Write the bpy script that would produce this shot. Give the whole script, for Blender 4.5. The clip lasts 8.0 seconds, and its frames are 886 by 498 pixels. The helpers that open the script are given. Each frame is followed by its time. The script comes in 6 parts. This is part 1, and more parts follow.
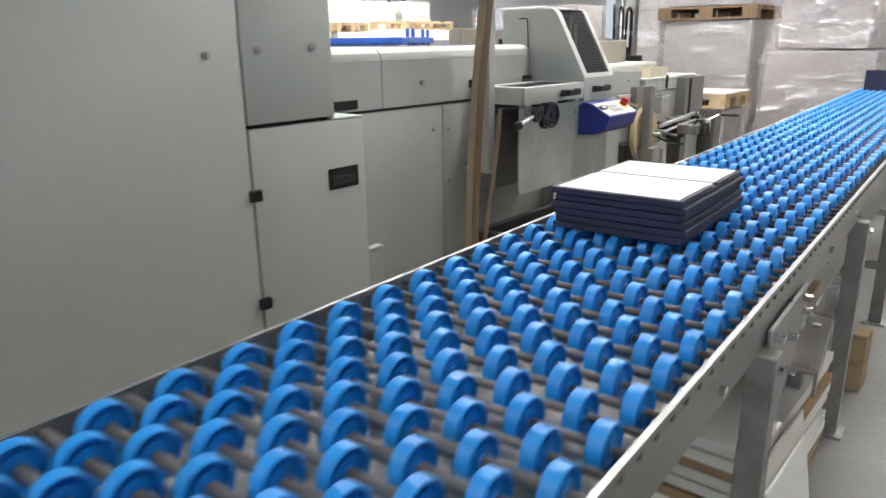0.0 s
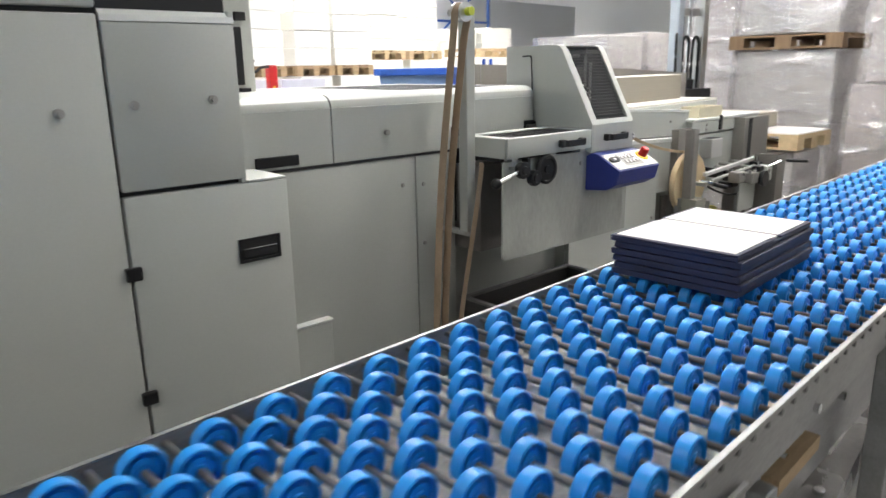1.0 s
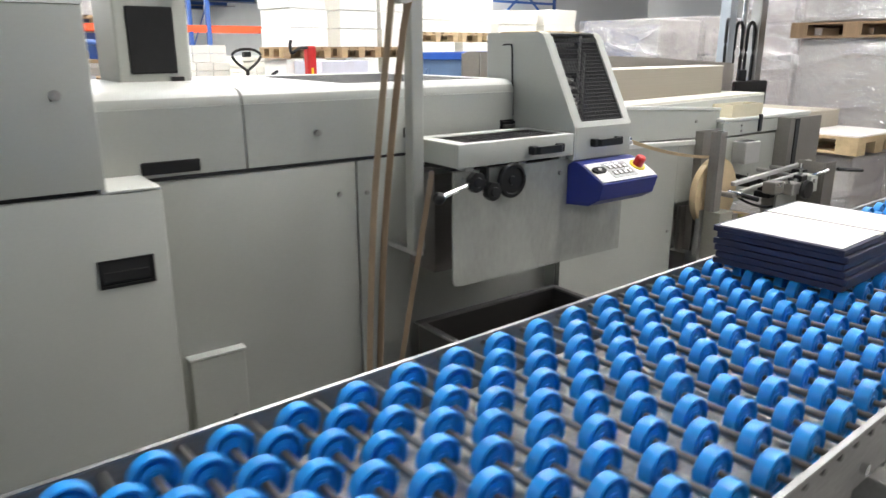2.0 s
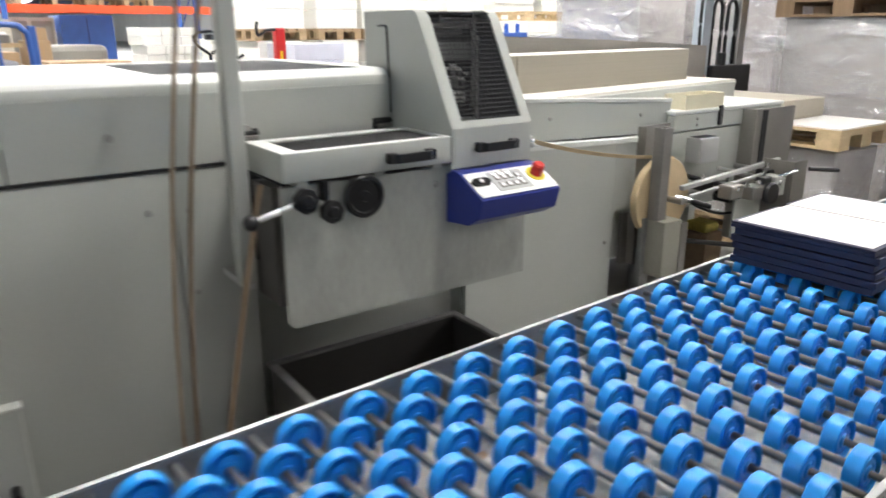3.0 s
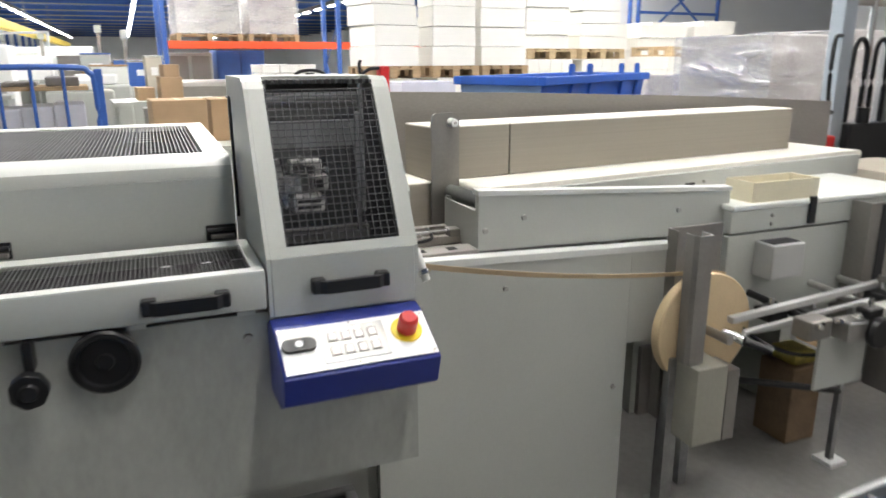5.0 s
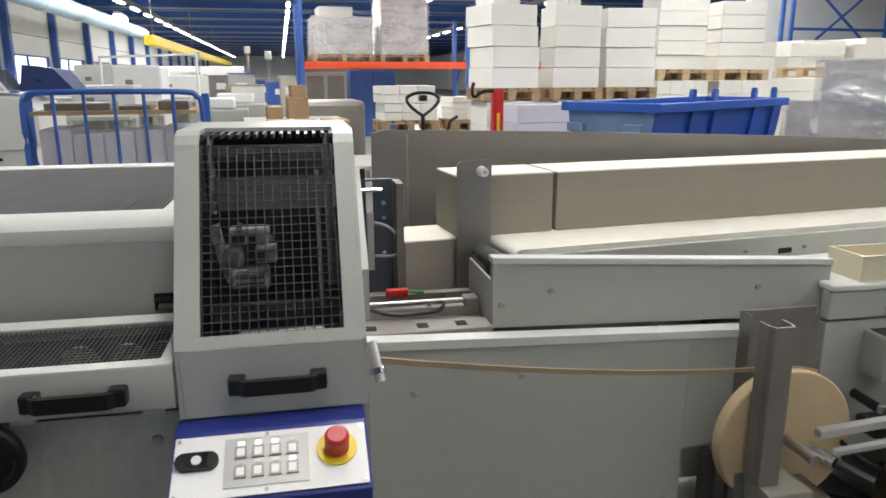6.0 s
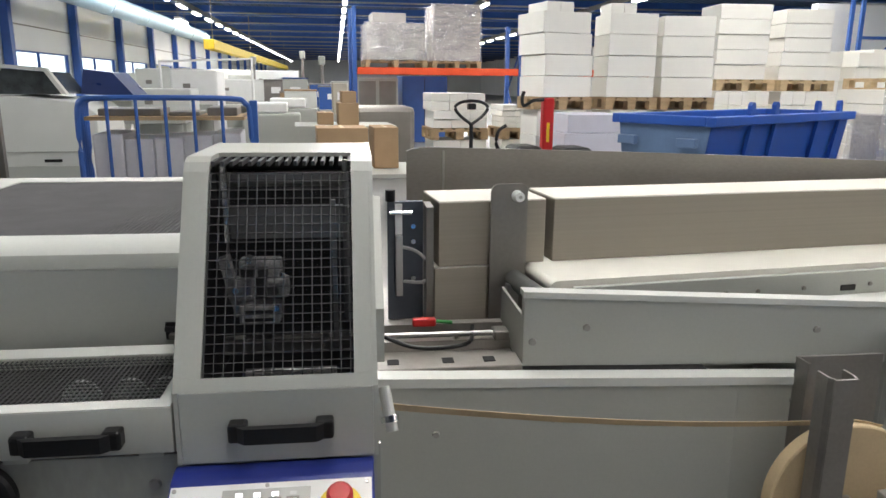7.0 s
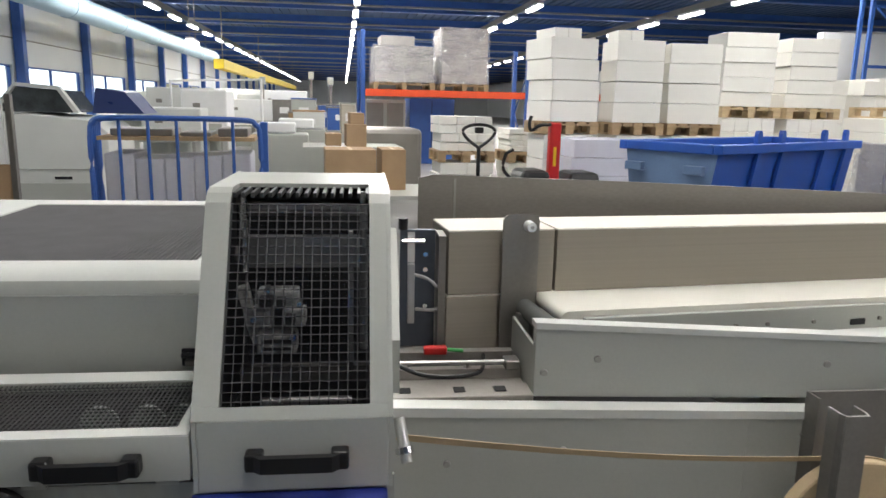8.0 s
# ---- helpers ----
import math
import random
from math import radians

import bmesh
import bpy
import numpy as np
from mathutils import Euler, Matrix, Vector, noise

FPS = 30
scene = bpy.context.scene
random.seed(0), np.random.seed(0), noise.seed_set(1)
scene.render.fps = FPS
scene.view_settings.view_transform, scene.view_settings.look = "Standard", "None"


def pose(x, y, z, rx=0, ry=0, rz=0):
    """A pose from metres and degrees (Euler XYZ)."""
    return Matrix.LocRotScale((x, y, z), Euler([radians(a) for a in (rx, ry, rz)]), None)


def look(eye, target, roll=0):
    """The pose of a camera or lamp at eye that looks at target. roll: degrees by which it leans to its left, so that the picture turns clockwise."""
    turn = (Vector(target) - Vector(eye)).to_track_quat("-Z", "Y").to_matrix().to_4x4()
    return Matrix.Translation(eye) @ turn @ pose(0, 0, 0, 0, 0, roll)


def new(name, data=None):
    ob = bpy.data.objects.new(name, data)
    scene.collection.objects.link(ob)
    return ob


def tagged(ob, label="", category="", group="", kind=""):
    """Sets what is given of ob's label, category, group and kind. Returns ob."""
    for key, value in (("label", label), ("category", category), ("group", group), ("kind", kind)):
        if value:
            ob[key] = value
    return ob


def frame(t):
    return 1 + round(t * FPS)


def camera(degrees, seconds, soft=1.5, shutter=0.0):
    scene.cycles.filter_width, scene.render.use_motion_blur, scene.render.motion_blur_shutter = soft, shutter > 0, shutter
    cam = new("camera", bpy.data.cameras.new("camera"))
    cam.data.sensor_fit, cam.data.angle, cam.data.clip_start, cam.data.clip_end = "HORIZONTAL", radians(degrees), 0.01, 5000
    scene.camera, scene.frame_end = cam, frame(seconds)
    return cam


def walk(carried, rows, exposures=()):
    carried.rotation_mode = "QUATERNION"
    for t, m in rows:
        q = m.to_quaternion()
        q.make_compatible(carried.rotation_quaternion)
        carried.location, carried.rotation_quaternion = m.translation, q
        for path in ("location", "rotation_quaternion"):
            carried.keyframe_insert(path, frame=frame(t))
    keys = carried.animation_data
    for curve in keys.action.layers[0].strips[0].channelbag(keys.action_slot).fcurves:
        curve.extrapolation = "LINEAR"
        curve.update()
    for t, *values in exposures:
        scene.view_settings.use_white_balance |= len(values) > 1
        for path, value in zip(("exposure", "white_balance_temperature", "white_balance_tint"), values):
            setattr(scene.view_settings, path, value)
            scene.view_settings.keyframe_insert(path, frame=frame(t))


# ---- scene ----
cam = camera(64.3, 8.0, 1.5, 0.5)
PATH = [
    (0, (-0.247, 0.460, 1.099), (-1.491, 1.919, 0.531), -0.87),
    (0.5, (-0.255, 0.755, 1.108), (-1.567, 2.162, 0.562), -0.80),
    (0.7, (-0.238, 0.879, 1.112), (-1.609, 2.251, 0.624), -1.58),
    (1, (-0.212, 1.059, 1.155), (-1.653, 2.351, 0.652), -0.99),
    (1.5, (-0.239, 1.324, 1.162), (-1.749, 2.525, 0.637), -0.02),
    (2.8, (-0.298, 2.056, 1.198), (-1.878, 3.137, 0.618), -0.69),
    (3, (-0.351, 2.180, 1.176), (-1.913, 3.278, 0.580), -0.33),
    (3.2, (-0.383, 2.286, 1.161), (-1.907, 3.435, 0.563), 1.38),
    (3.5, (-0.441, 2.432, 1.202), (-1.936, 3.595, 0.562), 1.83),
    (4, (-0.479, 2.677, 1.193), (-2.096, 3.682, 0.579), -1.67),
    (4.3, (-0.510, 2.805, 1.217), (-2.217, 3.683, 0.656), -1.41),
    (4.5, (-0.534, 2.874, 1.232), (-2.276, 3.692, 0.687), -2.60),
    (4.7, (-0.575, 2.951, 1.239), (-2.332, 3.749, 0.711), -1.73),
    (5.8, (-0.809, 3.360, 1.292), (-2.702, 3.796, 0.812), 0.61),
    (6, (-0.827, 3.411, 1.300), (-2.735, 3.785, 0.831), -0.15),
    (6.5, (-0.875, 3.441, 1.313), (-2.794, 3.763, 0.850), 0.27),
    (7, (-0.910, 3.465, 1.329), (-2.843, 3.703, 0.873), 0.48),
    (7.5, (-0.900, 3.459, 1.344), (-2.837, 3.705, 0.911), 1.11),
    (8, (-0.902, 3.446, 1.349), (-2.848, 3.673, 0.950), 1.26),
]
EXPOSURES = [(0.0, 0.74), (1.5, 0.66), (3.0, 0.62), (3.5, 0.58), (4.5, 0.55), (6.0, -0.22), (8.0, -0.32)]
walk(cam, [(t, look(eye, target, roll)) for t, eye, target, roll in PATH], EXPOSURES)

# ---- world and lamps ----
world = bpy.data.worlds.new("daylight")
scene.world = world
world.use_nodes = True
sky = world.node_tree.nodes.new("ShaderNodeTexSky")
sky.sky_type = "NISHITA"
sky.sun_disc = False
sky.sun_elevation, sky.sun_rotation = radians(38), radians(150)
world.node_tree.links.new(sky.outputs[0], world.node_tree.nodes["Background"].inputs[0])
world.node_tree.nodes["Background"].inputs[1].default_value = 0.12
sun = new("sun", bpy.data.lights.new("sun", "SUN"))
sun.data.energy, sun.data.angle, sun.data.color = 2.5, radians(0.5), (1.0, 0.95, 0.88)
sun.matrix_basis = look((0, -30, 25), (8, 0, 0))

# the hall's long axis is turned a little against the machine
BACK = pose(-0.899, 3.46, 0, 0, 0, 4.9) @ pose(0.93, -3.37, 0)
HALL = BACK @ pose(-0.9, 3.4, 0) @ pose(0, 0, 0, 0, 0, -3.4) @ pose(0.9, -3.4, 0)
ROW_Y = (-2.2, 3.75, 8.6, 13.2)
ROW_Z = 4.05
for y, watts, x1, long in [*zip(ROW_Y, (300, 640, 900, 600), (2.0, 0.3, 8.0, 3.0), (20, 20, 26, 20)), *zip(ROW_Y, (2200, 2000, 1500, 1500), (-18.0, -19.7, -17.0, -17.0), (40, 40, 40, 40))]:
    lamp = new("tube_row", bpy.data.lights.new("tube_row", "AREA"))
    lamp.data.shape, lamp.data.size, lamp.data.size_y = "RECTANGLE", long, 0.3
    lamp.data.energy, lamp.data.color = watts, (1.0, 0.975, 0.935)
    lamp.matrix_basis = HALL @ pose(x1 - long / 2, y, ROW_Z - 0.06)


# ---- materials ----
def mat(name, base, rough=0.5, metal=0.0, vary=0.12, scale=6.0, fine=90.0, bump=0.05, spec=0.5, emit=None, power=1.0, stretch=None, grime=None):
    """A surface with broad and fine variation, a little relief and uneven gloss."""
    m = bpy.data.materials.new(name)
    m.use_nodes = True
    nt = m.node_tree
    bsdf = nt.nodes["Principled BSDF"]
    tex = nt.nodes.new("ShaderNodeTexCoord")
    src = tex.outputs["Object"]
    if stretch:
        mp = nt.nodes.new("ShaderNodeMapping")
        mp.inputs["Scale"].default_value = stretch
        nt.links.new(src, mp.inputs[0])
        src = mp.outputs[0]
    broad, small = (nt.nodes.new("ShaderNodeTexNoise") for _ in range(2))
    for n, s, d in ((broad, scale, 5), (small, fine, 3)):
        n.inputs["Scale"].default_value, n.inputs["Detail"].default_value = s, d
        nt.links.new(src, n.inputs["Vector"])
    mixn = nt.nodes.new("ShaderNodeMath")
    mixn.operation = "MULTIPLY_ADD"
    mixn.inputs[1].default_value = 0.35
    nt.links.new(small.outputs["Fac"], mixn.inputs[0])
    nt.links.new(broad.outputs["Fac"], mixn.inputs[2])
    ramp = nt.nodes.new("ShaderNodeValToRGB")
    ramp.color_ramp.elements[0].position, ramp.color_ramp.elements[1].position = 0.45, 0.95
    dark = grime or tuple(c * (1 - vary) for c in base)
    ramp.color_ramp.elements[0].color = (*dark, 1)
    ramp.color_ramp.elements[1].color = (*[min(1, c * (1 + vary * 0.6)) for c in base], 1)
    nt.links.new(mixn.outputs[0], ramp.inputs[0])
    nt.links.new(ramp.outputs[0], bsdf.inputs["Base Color"])
    rr = nt.nodes.new("ShaderNodeMapRange")
    rr.inputs["To Min"].default_value, rr.inputs["To Max"].default_value = max(0.03, rough - 0.1), min(1, rough + 0.12)
    nt.links.new(broad.outputs["Fac"], rr.inputs["Value"])
    nt.links.new(rr.outputs[0], bsdf.inputs["Roughness"])
    bsdf.inputs["Metallic"].default_value = metal
    bsdf.inputs["Specular IOR Level"].default_value = spec
    if bump:
        b = nt.nodes.new("ShaderNodeBump")
        b.inputs["Strength"].default_value, b.inputs["Distance"].default_value = bump, 0.002
        nt.links.new(small.outputs["Fac"], b.inputs["Height"])
        nt.links.new(b.outputs[0], bsdf.inputs["Normal"])
    if emit:
        bsdf.inputs["Emission Color"].default_value = (*emit, 1)
        bsdf.inputs["Emission Strength"].default_value = power
    return m


def glass(name, tint=(1, 1, 1), rough=0.02, alpha=0.25, crumple=0.0):
    """Clear film or pane: part see-through, with a sharp sheen; crumple gives film its folds."""
    m = bpy.data.materials.new(name)
    m.use_nodes = True
    nt = m.node_tree
    bsdf = nt.nodes["Principled BSDF"]
    bsdf.inputs["Base Color"].default_value = (*tint, 1)
    bsdf.inputs["Roughness"].default_value = rough
    clear = nt.nodes.new("ShaderNodeBsdfTransparent")
    mix = nt.nodes.new("ShaderNodeMixShader")
    mix.inputs[0].default_value = alpha
    nt.links.new(clear.outputs[0], mix.inputs[1])
    nt.links.new(bsdf.outputs[0], mix.inputs[2])
    nt.links.new(mix.outputs[0], nt.nodes["Material Output"].inputs[0])
    if crumple:
        tex = nt.nodes.new("ShaderNodeTexCoord")
        mp = nt.nodes.new("ShaderNodeMapping")
        mp.inputs["Scale"].default_value, mp.inputs["Rotation"].default_value = (0.55, 0.55, 1.5), (0.35, 0.3, 0)
        n1, n2 = (nt.nodes.new("ShaderNodeTexNoise") for _ in range(2))
        for n, sc, ds in ((n1, 3.2, 1.4), (n2, 10.0, 0.5)):
            n.inputs["Scale"].default_value, n.inputs["Detail"].default_value, n.inputs["Distortion"].default_value = sc, 4, ds
            nt.links.new(mp.outputs[0], n.inputs["Vector"])
        nt.links.new(tex.outputs["Object"], mp.inputs[0])
        add = nt.nodes.new("ShaderNodeMath")
        add.operation = "MULTIPLY_ADD"
        add.inputs[1].default_value = 0.22
        nt.links.new(n2.outputs["Fac"], add.inputs[0])
        nt.links.new(n1.outputs["Fac"], add.inputs[2])
        bump = nt.nodes.new("ShaderNodeBump")
        bump.inputs["Strength"].default_value, bump.inputs["Distance"].default_value = crumple, 0.075
        nt.links.new(add.outputs[0], bump.inputs["Height"])
        nt.links.new(bump.outputs[0], bsdf.inputs["Normal"])
        far = nt.nodes.new("ShaderNodeMapRange")
        far.inputs["From Min"].default_value, far.inputs["From Max"].default_value = 0.45, 0.75
        far.inputs["To Min"].default_value, far.inputs["To Max"].default_value = alpha * 0.6, min(1.0, alpha * 1.9)
        nt.links.new(n1.outputs["Fac"], far.inputs["Value"])
        nt.links.new(far.outputs[0], mix.inputs[0])
    return m


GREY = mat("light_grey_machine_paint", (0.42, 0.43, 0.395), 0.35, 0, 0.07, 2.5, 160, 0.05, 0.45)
# lighter than GREY; used for tops, lips, rounded edges and far housings
PALE = mat("pale_grey_tone", (0.62, 0.63, 0.60), 0.40, 0, 0.06, 3, 160, 0.05, 0.4)
# near-black for joints and slots; also stands for shade inside hood and lid
GAP = mat("dark_joint_and_shade", (0.015, 0.015, 0.016), 0.8)
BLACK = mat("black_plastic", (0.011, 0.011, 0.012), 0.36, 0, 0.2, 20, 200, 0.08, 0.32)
RUBBER = mat("black_rubber", (0.02, 0.02, 0.021), 0.75)
STEEL = mat("brushed_steel", (0.46, 0.45, 0.43), 0.34, 0.95, 0.14, 5, 220, 0.08, stretch=(1, 0.15, 1))
GALV = mat("galvanised_steel", (0.36, 0.36, 0.355), 0.42, 0.85, 0.22, 18, 140, 0.08)
DULL = mat("dull_sheet_steel", (0.27, 0.255, 0.235), 0.42, 0.75, 0.16, 3, 120, 0.06)
CHROME = mat("bright_chrome", (0.72, 0.72, 0.72), 0.15, 1.0, 0.05)
ALU = mat("anodised_aluminium", (0.55, 0.55, 0.54), 0.38, 0.7, 0.08, 8, 200, 0.04)
BLUE = mat("blue_wheel_plastic", (0.014, 0.285, 0.77), 0.38, 0, 0.16, 30, 200, 0.05, 0.5)
AXLE = mat("grey_steel_axle", (0.15, 0.145, 0.14), 0.5, 0.4, 0.2, 30, 200, 0.05)
NAVY = mat("navy_book_cloth", (0.016, 0.017, 0.050), 0.62, 0, 0.25, 14, 300, 0.15)
NAVYBOX = mat("blue_enclosure_paint", (0.016, 0.030, 0.22), 0.35, 0, 0.12, 8, 200, 0.05)
PAPER = mat("white_lining_paper", (0.80, 0.77, 0.74), 0.7, 0, 0.04, 6, 200, 0.04)
WHITE = mat("white_paint", (0.78, 0.78, 0.77), 0.5, 0, 0.05)
RED = mat("red_plastic", (0.52, 0.018, 0.018), 0.35, 0, 0.1)
YELLOW = mat("yellow_plastic", (0.75, 0.55, 0.02), 0.45, 0, 0.1)
BOARD = mat("greyboard_stack_edge", (0.305, 0.275, 0.23), 0.85, 0, 0.07, 3, 60, 0.12, 0.2, stretch=(1, 0.25, 60))
BOARDTOP = mat("pale_board_top", (0.74, 0.71, 0.64), 0.8, 0, 0.06, 4, 120, 0.05, 0.2)
BELT = mat("cream_conveyor_belt", (0.74, 0.72, 0.65), 0.6, 0, 0.06, 5, 200, 0.04, 0.3)
WOOD = mat("pale_pallet_wood", (0.43, 0.31, 0.185), 0.8, 0, 0.35, 5, 60, 0.2, 0.2, stretch=(3, 0.6, 3))
BATTEN = mat("brown_wooden_batten", (0.27, 0.185, 0.115), 0.7, 0, 0.25, 5, 90, 0.2, 0.2, stretch=(6, 6, 0.5))
CARD = mat("brown_cardboard", (0.38, 0.26, 0.155), 0.8, 0, 0.12, 4, 80, 0.1, 0.2)
TAPE = mat("kraft_paper_tape", (0.58, 0.45, 0.28), 0.7, 0, 0.12, 12, 160, 0.05, 0.3)
CONCRETE = mat("grey_concrete_floor", (0.245, 0.24, 0.228), 0.42, 0, 0.3, 1.6, 40, 0.05, 0.4)
CARTON = mat("white_printed_sheets", (0.82, 0.81, 0.765), 0.75, 0, 0.05, 2, 80, 0.05, 0.3)
BLUEPAINT = mat("blue_steel_paint", (0.03, 0.10, 0.36), 0.4, 0, 0.12)
ORANGE = mat("orange_beam_paint", (0.78, 0.085, 0.02), 0.45, 0, 0.1)
WALLP = mat("white_wall_panel", (0.76, 0.77, 0.77), 0.6, 0, 0.06, 0.6, 30, 0.03)
BLUEROOF = mat("dark_blue_roof_deck", (0.035, 0.075, 0.17), 0.6, 0, 0.15, 0.5, 10, 0.02)
FILM = glass("stretch_film", (0.86, 0.84, 0.85), 0.08, 0.36, 1.0)
FILM.node_tree.nodes["Principled BSDF"].inputs["Metallic"].default_value = 0.5
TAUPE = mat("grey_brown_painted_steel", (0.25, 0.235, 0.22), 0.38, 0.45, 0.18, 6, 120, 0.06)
DUSTY = mat("dusty_steel_tray", (0.52, 0.51, 0.46), 0.65, 0.1, 0.3, 9, 120, 0.1, grime=(0.25, 0.243, 0.215))
BINBLACK = mat("black_bin_plastic", (0.048, 0.045, 0.043), 0.5, 0, 0.2)
RAILSTEEL = mat("scratched_rail_steel", (0.27, 0.262, 0.252), 0.42, 0.4, 0.35, 14, 160, 0.12, stretch=(1, 0.3, 1))
SCREWSTEEL = mat("dull_screw_steel", (0.36, 0.35, 0.33), 0.5, 0.5, 0.1)
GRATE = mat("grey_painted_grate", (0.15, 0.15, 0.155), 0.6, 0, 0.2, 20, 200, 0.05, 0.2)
# lighter copy of the pallet wood, making up for weak light there
PALEWOOD = mat("lightened_pallet_wood", (0.60, 0.46, 0.28), 0.8, 0, 0.25, 5, 60, 0.2, 0.2, stretch=(3, 0.6, 3))
MESHBLACK = mat("matt_black_mesh", (0.02, 0.02, 0.022), 0.75, 0, 0.2, 20, 200, 0.05, 0.15)
TUBE = mat("glowing_tube_cover", (0.9, 0.9, 0.9), 0.5, emit=(1.0, 0.98, 0.93), power=30.0, bump=0)


# ---- builders ----
SPOT = {}


def thing(name, label, category, at=(0, 0, 0), group="", kind=""):
    ob = new(name)
    ob.empty_display_size = 0.1
    ob.location = at
    SPOT[ob] = Vector(at)
    return tagged(ob, label, category, group, kind)


def part(name, bm, material, parent=None, label="", smooth=False):
    """One mesh object; the bmesh is in world metres and is moved into its parent's space."""
    base = SPOT.get(parent, Vector((0, 0, 0)))
    if base.length:
        bmesh.ops.translate(bm, verts=bm.verts, vec=-base)
    me = bpy.data.meshes.new(name)
    bm.to_mesh(me)
    bm.free()
    me.materials.append(material)
    if smooth:
        me.shade_smooth()
        me.set_sharp_from_angle(angle=radians(35))
    ob = new(name, me)
    if parent is not None:
        ob.parent = parent
    SPOT[ob] = base
    return tagged(ob, label) if label else ob


def setting(name, bm, material, label, category, smooth=False):
    return tagged(part(name, bm, material, None, "", smooth), label, category, kind="structure")


def box(bm, x0, x1, y0, y1, z0, z1, bevel=0.0, m=None, seg=2):
    made = bmesh.ops.create_cube(bm, size=1)["verts"]
    bmesh.ops.scale(bm, verts=made, vec=(abs(x1 - x0), abs(y1 - y0), abs(z1 - z0)))
    bmesh.ops.translate(bm, verts=made, vec=((x0 + x1) / 2, (y0 + y1) / 2, (z0 + z1) / 2))
    if bevel:
        edges = list({e for v in made for e in v.link_edges})
        out = bmesh.ops.bevel(bm, geom=edges, offset=bevel, segments=seg, affect="EDGES", profile=0.5)
        made = list({v for f in out["faces"] for v in f.verts} | {v for v in made if v.is_valid})
    if m is not None:
        bmesh.ops.transform(bm, matrix=m, verts=made)
    return made


def B(*boxes, bevel=0.0):
    """A bmesh of boxes, each x0, x1, y0, y1, z0, z1."""
    bm = bmesh.new()
    for b in boxes:
        box(bm, *b, bevel=bevel)
    return bm


def rod(bm, a, b, r, n=16, r2=None, caps=True):
    a, b = Vector(a), Vector(b)
    d = b - a
    m = Matrix.Translation((a + b) / 2) @ d.to_track_quat("Z", "Y").to_matrix().to_4x4()
    return bmesh.ops.create_cone(bm, cap_ends=caps, segments=n, radius1=r, radius2=r if r2 is None else r2, depth=d.length, matrix=m)["verts"]


def R(a, b, r, n=16, r2=None):
    bm = bmesh.new()
    rod(bm, a, b, r, n, r2)
    return bm


def tube(points, r, n=8):
    """A bent round tube through points, as a bmesh."""
    bm = bmesh.new()
    pts = [Vector(p) for p in points]
    rings = []
    for i, p in enumerate(pts):
        d = (pts[min(i + 1, len(pts) - 1)] - pts[max(i - 1, 0)]).normalized()
        q = d.to_track_quat("Z", "Y")
        rings.append([bm.verts.new(p + q @ Vector((r * math.cos(k * math.tau / n), r * math.sin(k * math.tau / n), 0))) for k in range(n)])
    for a, b in zip(rings, rings[1:]):
        for k in range(n):
            bm.faces.new((a[k], a[(k + 1) % n], b[(k + 1) % n], b[k]))
    bm.faces.new(rings[0][::-1])
    bm.faces.new(rings[-1])
    return bm


def bend(points, steps=6):
    """Rounds a polyline with a Catmull-Rom curve."""
    p = [Vector(q) for q in points]
    p = [2 * p[0] - p[1], *p, 2 * p[-1] - p[-2]]
    out = []
    for i in range(1, len(p) - 2):
        for k in range(steps):
            t = k / steps
            out.append(0.5 * (2 * p[i] + (p[i + 1] - p[i - 1]) * t + (2 * p[i - 1] - 5 * p[i] + 4 * p[i + 1] - p[i + 2]) * t * t + (3 * p[i] - p[i - 1] - 3 * p[i + 1] + p[i + 2]) * t ** 3))
    return [*out, p[-2]]


def prism(outline, axis, a, b, bevel=0.0):
    """A flat outline pushed along an axis from a to b: outline in the two other axes, in order."""
    bm = bmesh.new()
    def at(u, v, w):
        return {"x": (w, u, v), "y": (u, w, v), "z": (u, v, w)}[axis]
    lo = [bm.verts.new(at(u, v, a)) for u, v in outline]
    hi = [bm.verts.new(at(u, v, b)) for u, v in outline]
    bm.faces.new(lo)
    bm.faces.new(hi[::-1])
    for i in range(len(lo)):
        j = (i + 1) % len(lo)
        bm.faces.new((lo[j], lo[i], hi[i], hi[j]))
    bmesh.ops.recalc_face_normals(bm, faces=bm.faces)
    if bevel:
        bmesh.ops.bevel(bm, geom=list(bm.edges), offset=bevel, segments=2, affect="EDGES", profile=0.5)
    return bm


def screw(parent, x, y, z, r=0.006, name="screw", material=None):
    part(name, R((x - 0.002, y, z), (x + 0.005, y, z), r, 10, r * 0.8), material or SCREWSTEEL, parent)

# ---- hall ----
BEFORE = set(scene.objects)
SOUTH, NORTH, WEST, EAST, ROOF = -5.7, 24.0, -102.2, 9.0, 4.75
setting("floor", B((WEST, EAST, SOUTH - 0.2, NORTH, -0.2, 0.0)), CONCRETE, "grey polished concrete hall floor with wear marks", "floor")
deck = bmesh.new()
box(deck, WEST, EAST, SOUTH - 0.2, NORTH, ROOF, ROOF + 0.2)
for k in range(90):
    y = SOUTH + 0.33 * k
    box(deck, WEST, EAST, y, y + 0.14, ROOF - 0.05, ROOF - 0.001)
setting("ceiling", deck, BLUEROOF, "dark blue corrugated steel roof deck", "ceiling")
setting("wall_east", B((EAST - 0.2, EAST, SOUTH, NORTH, 0, ROOF)), WALLP, "plain pale wall panels", "wall")
setting("wall_west", B((WEST, WEST + 0.2, SOUTH, NORTH, 0, ROOF)), WALLP, "plain pale wall panels", "wall")
setting("wall_north", B((WEST, EAST, NORTH - 0.2, NORTH, 0, ROOF)), WALLP, "pale grey wall panels behind the racks", "wall")
BAY = 5.3
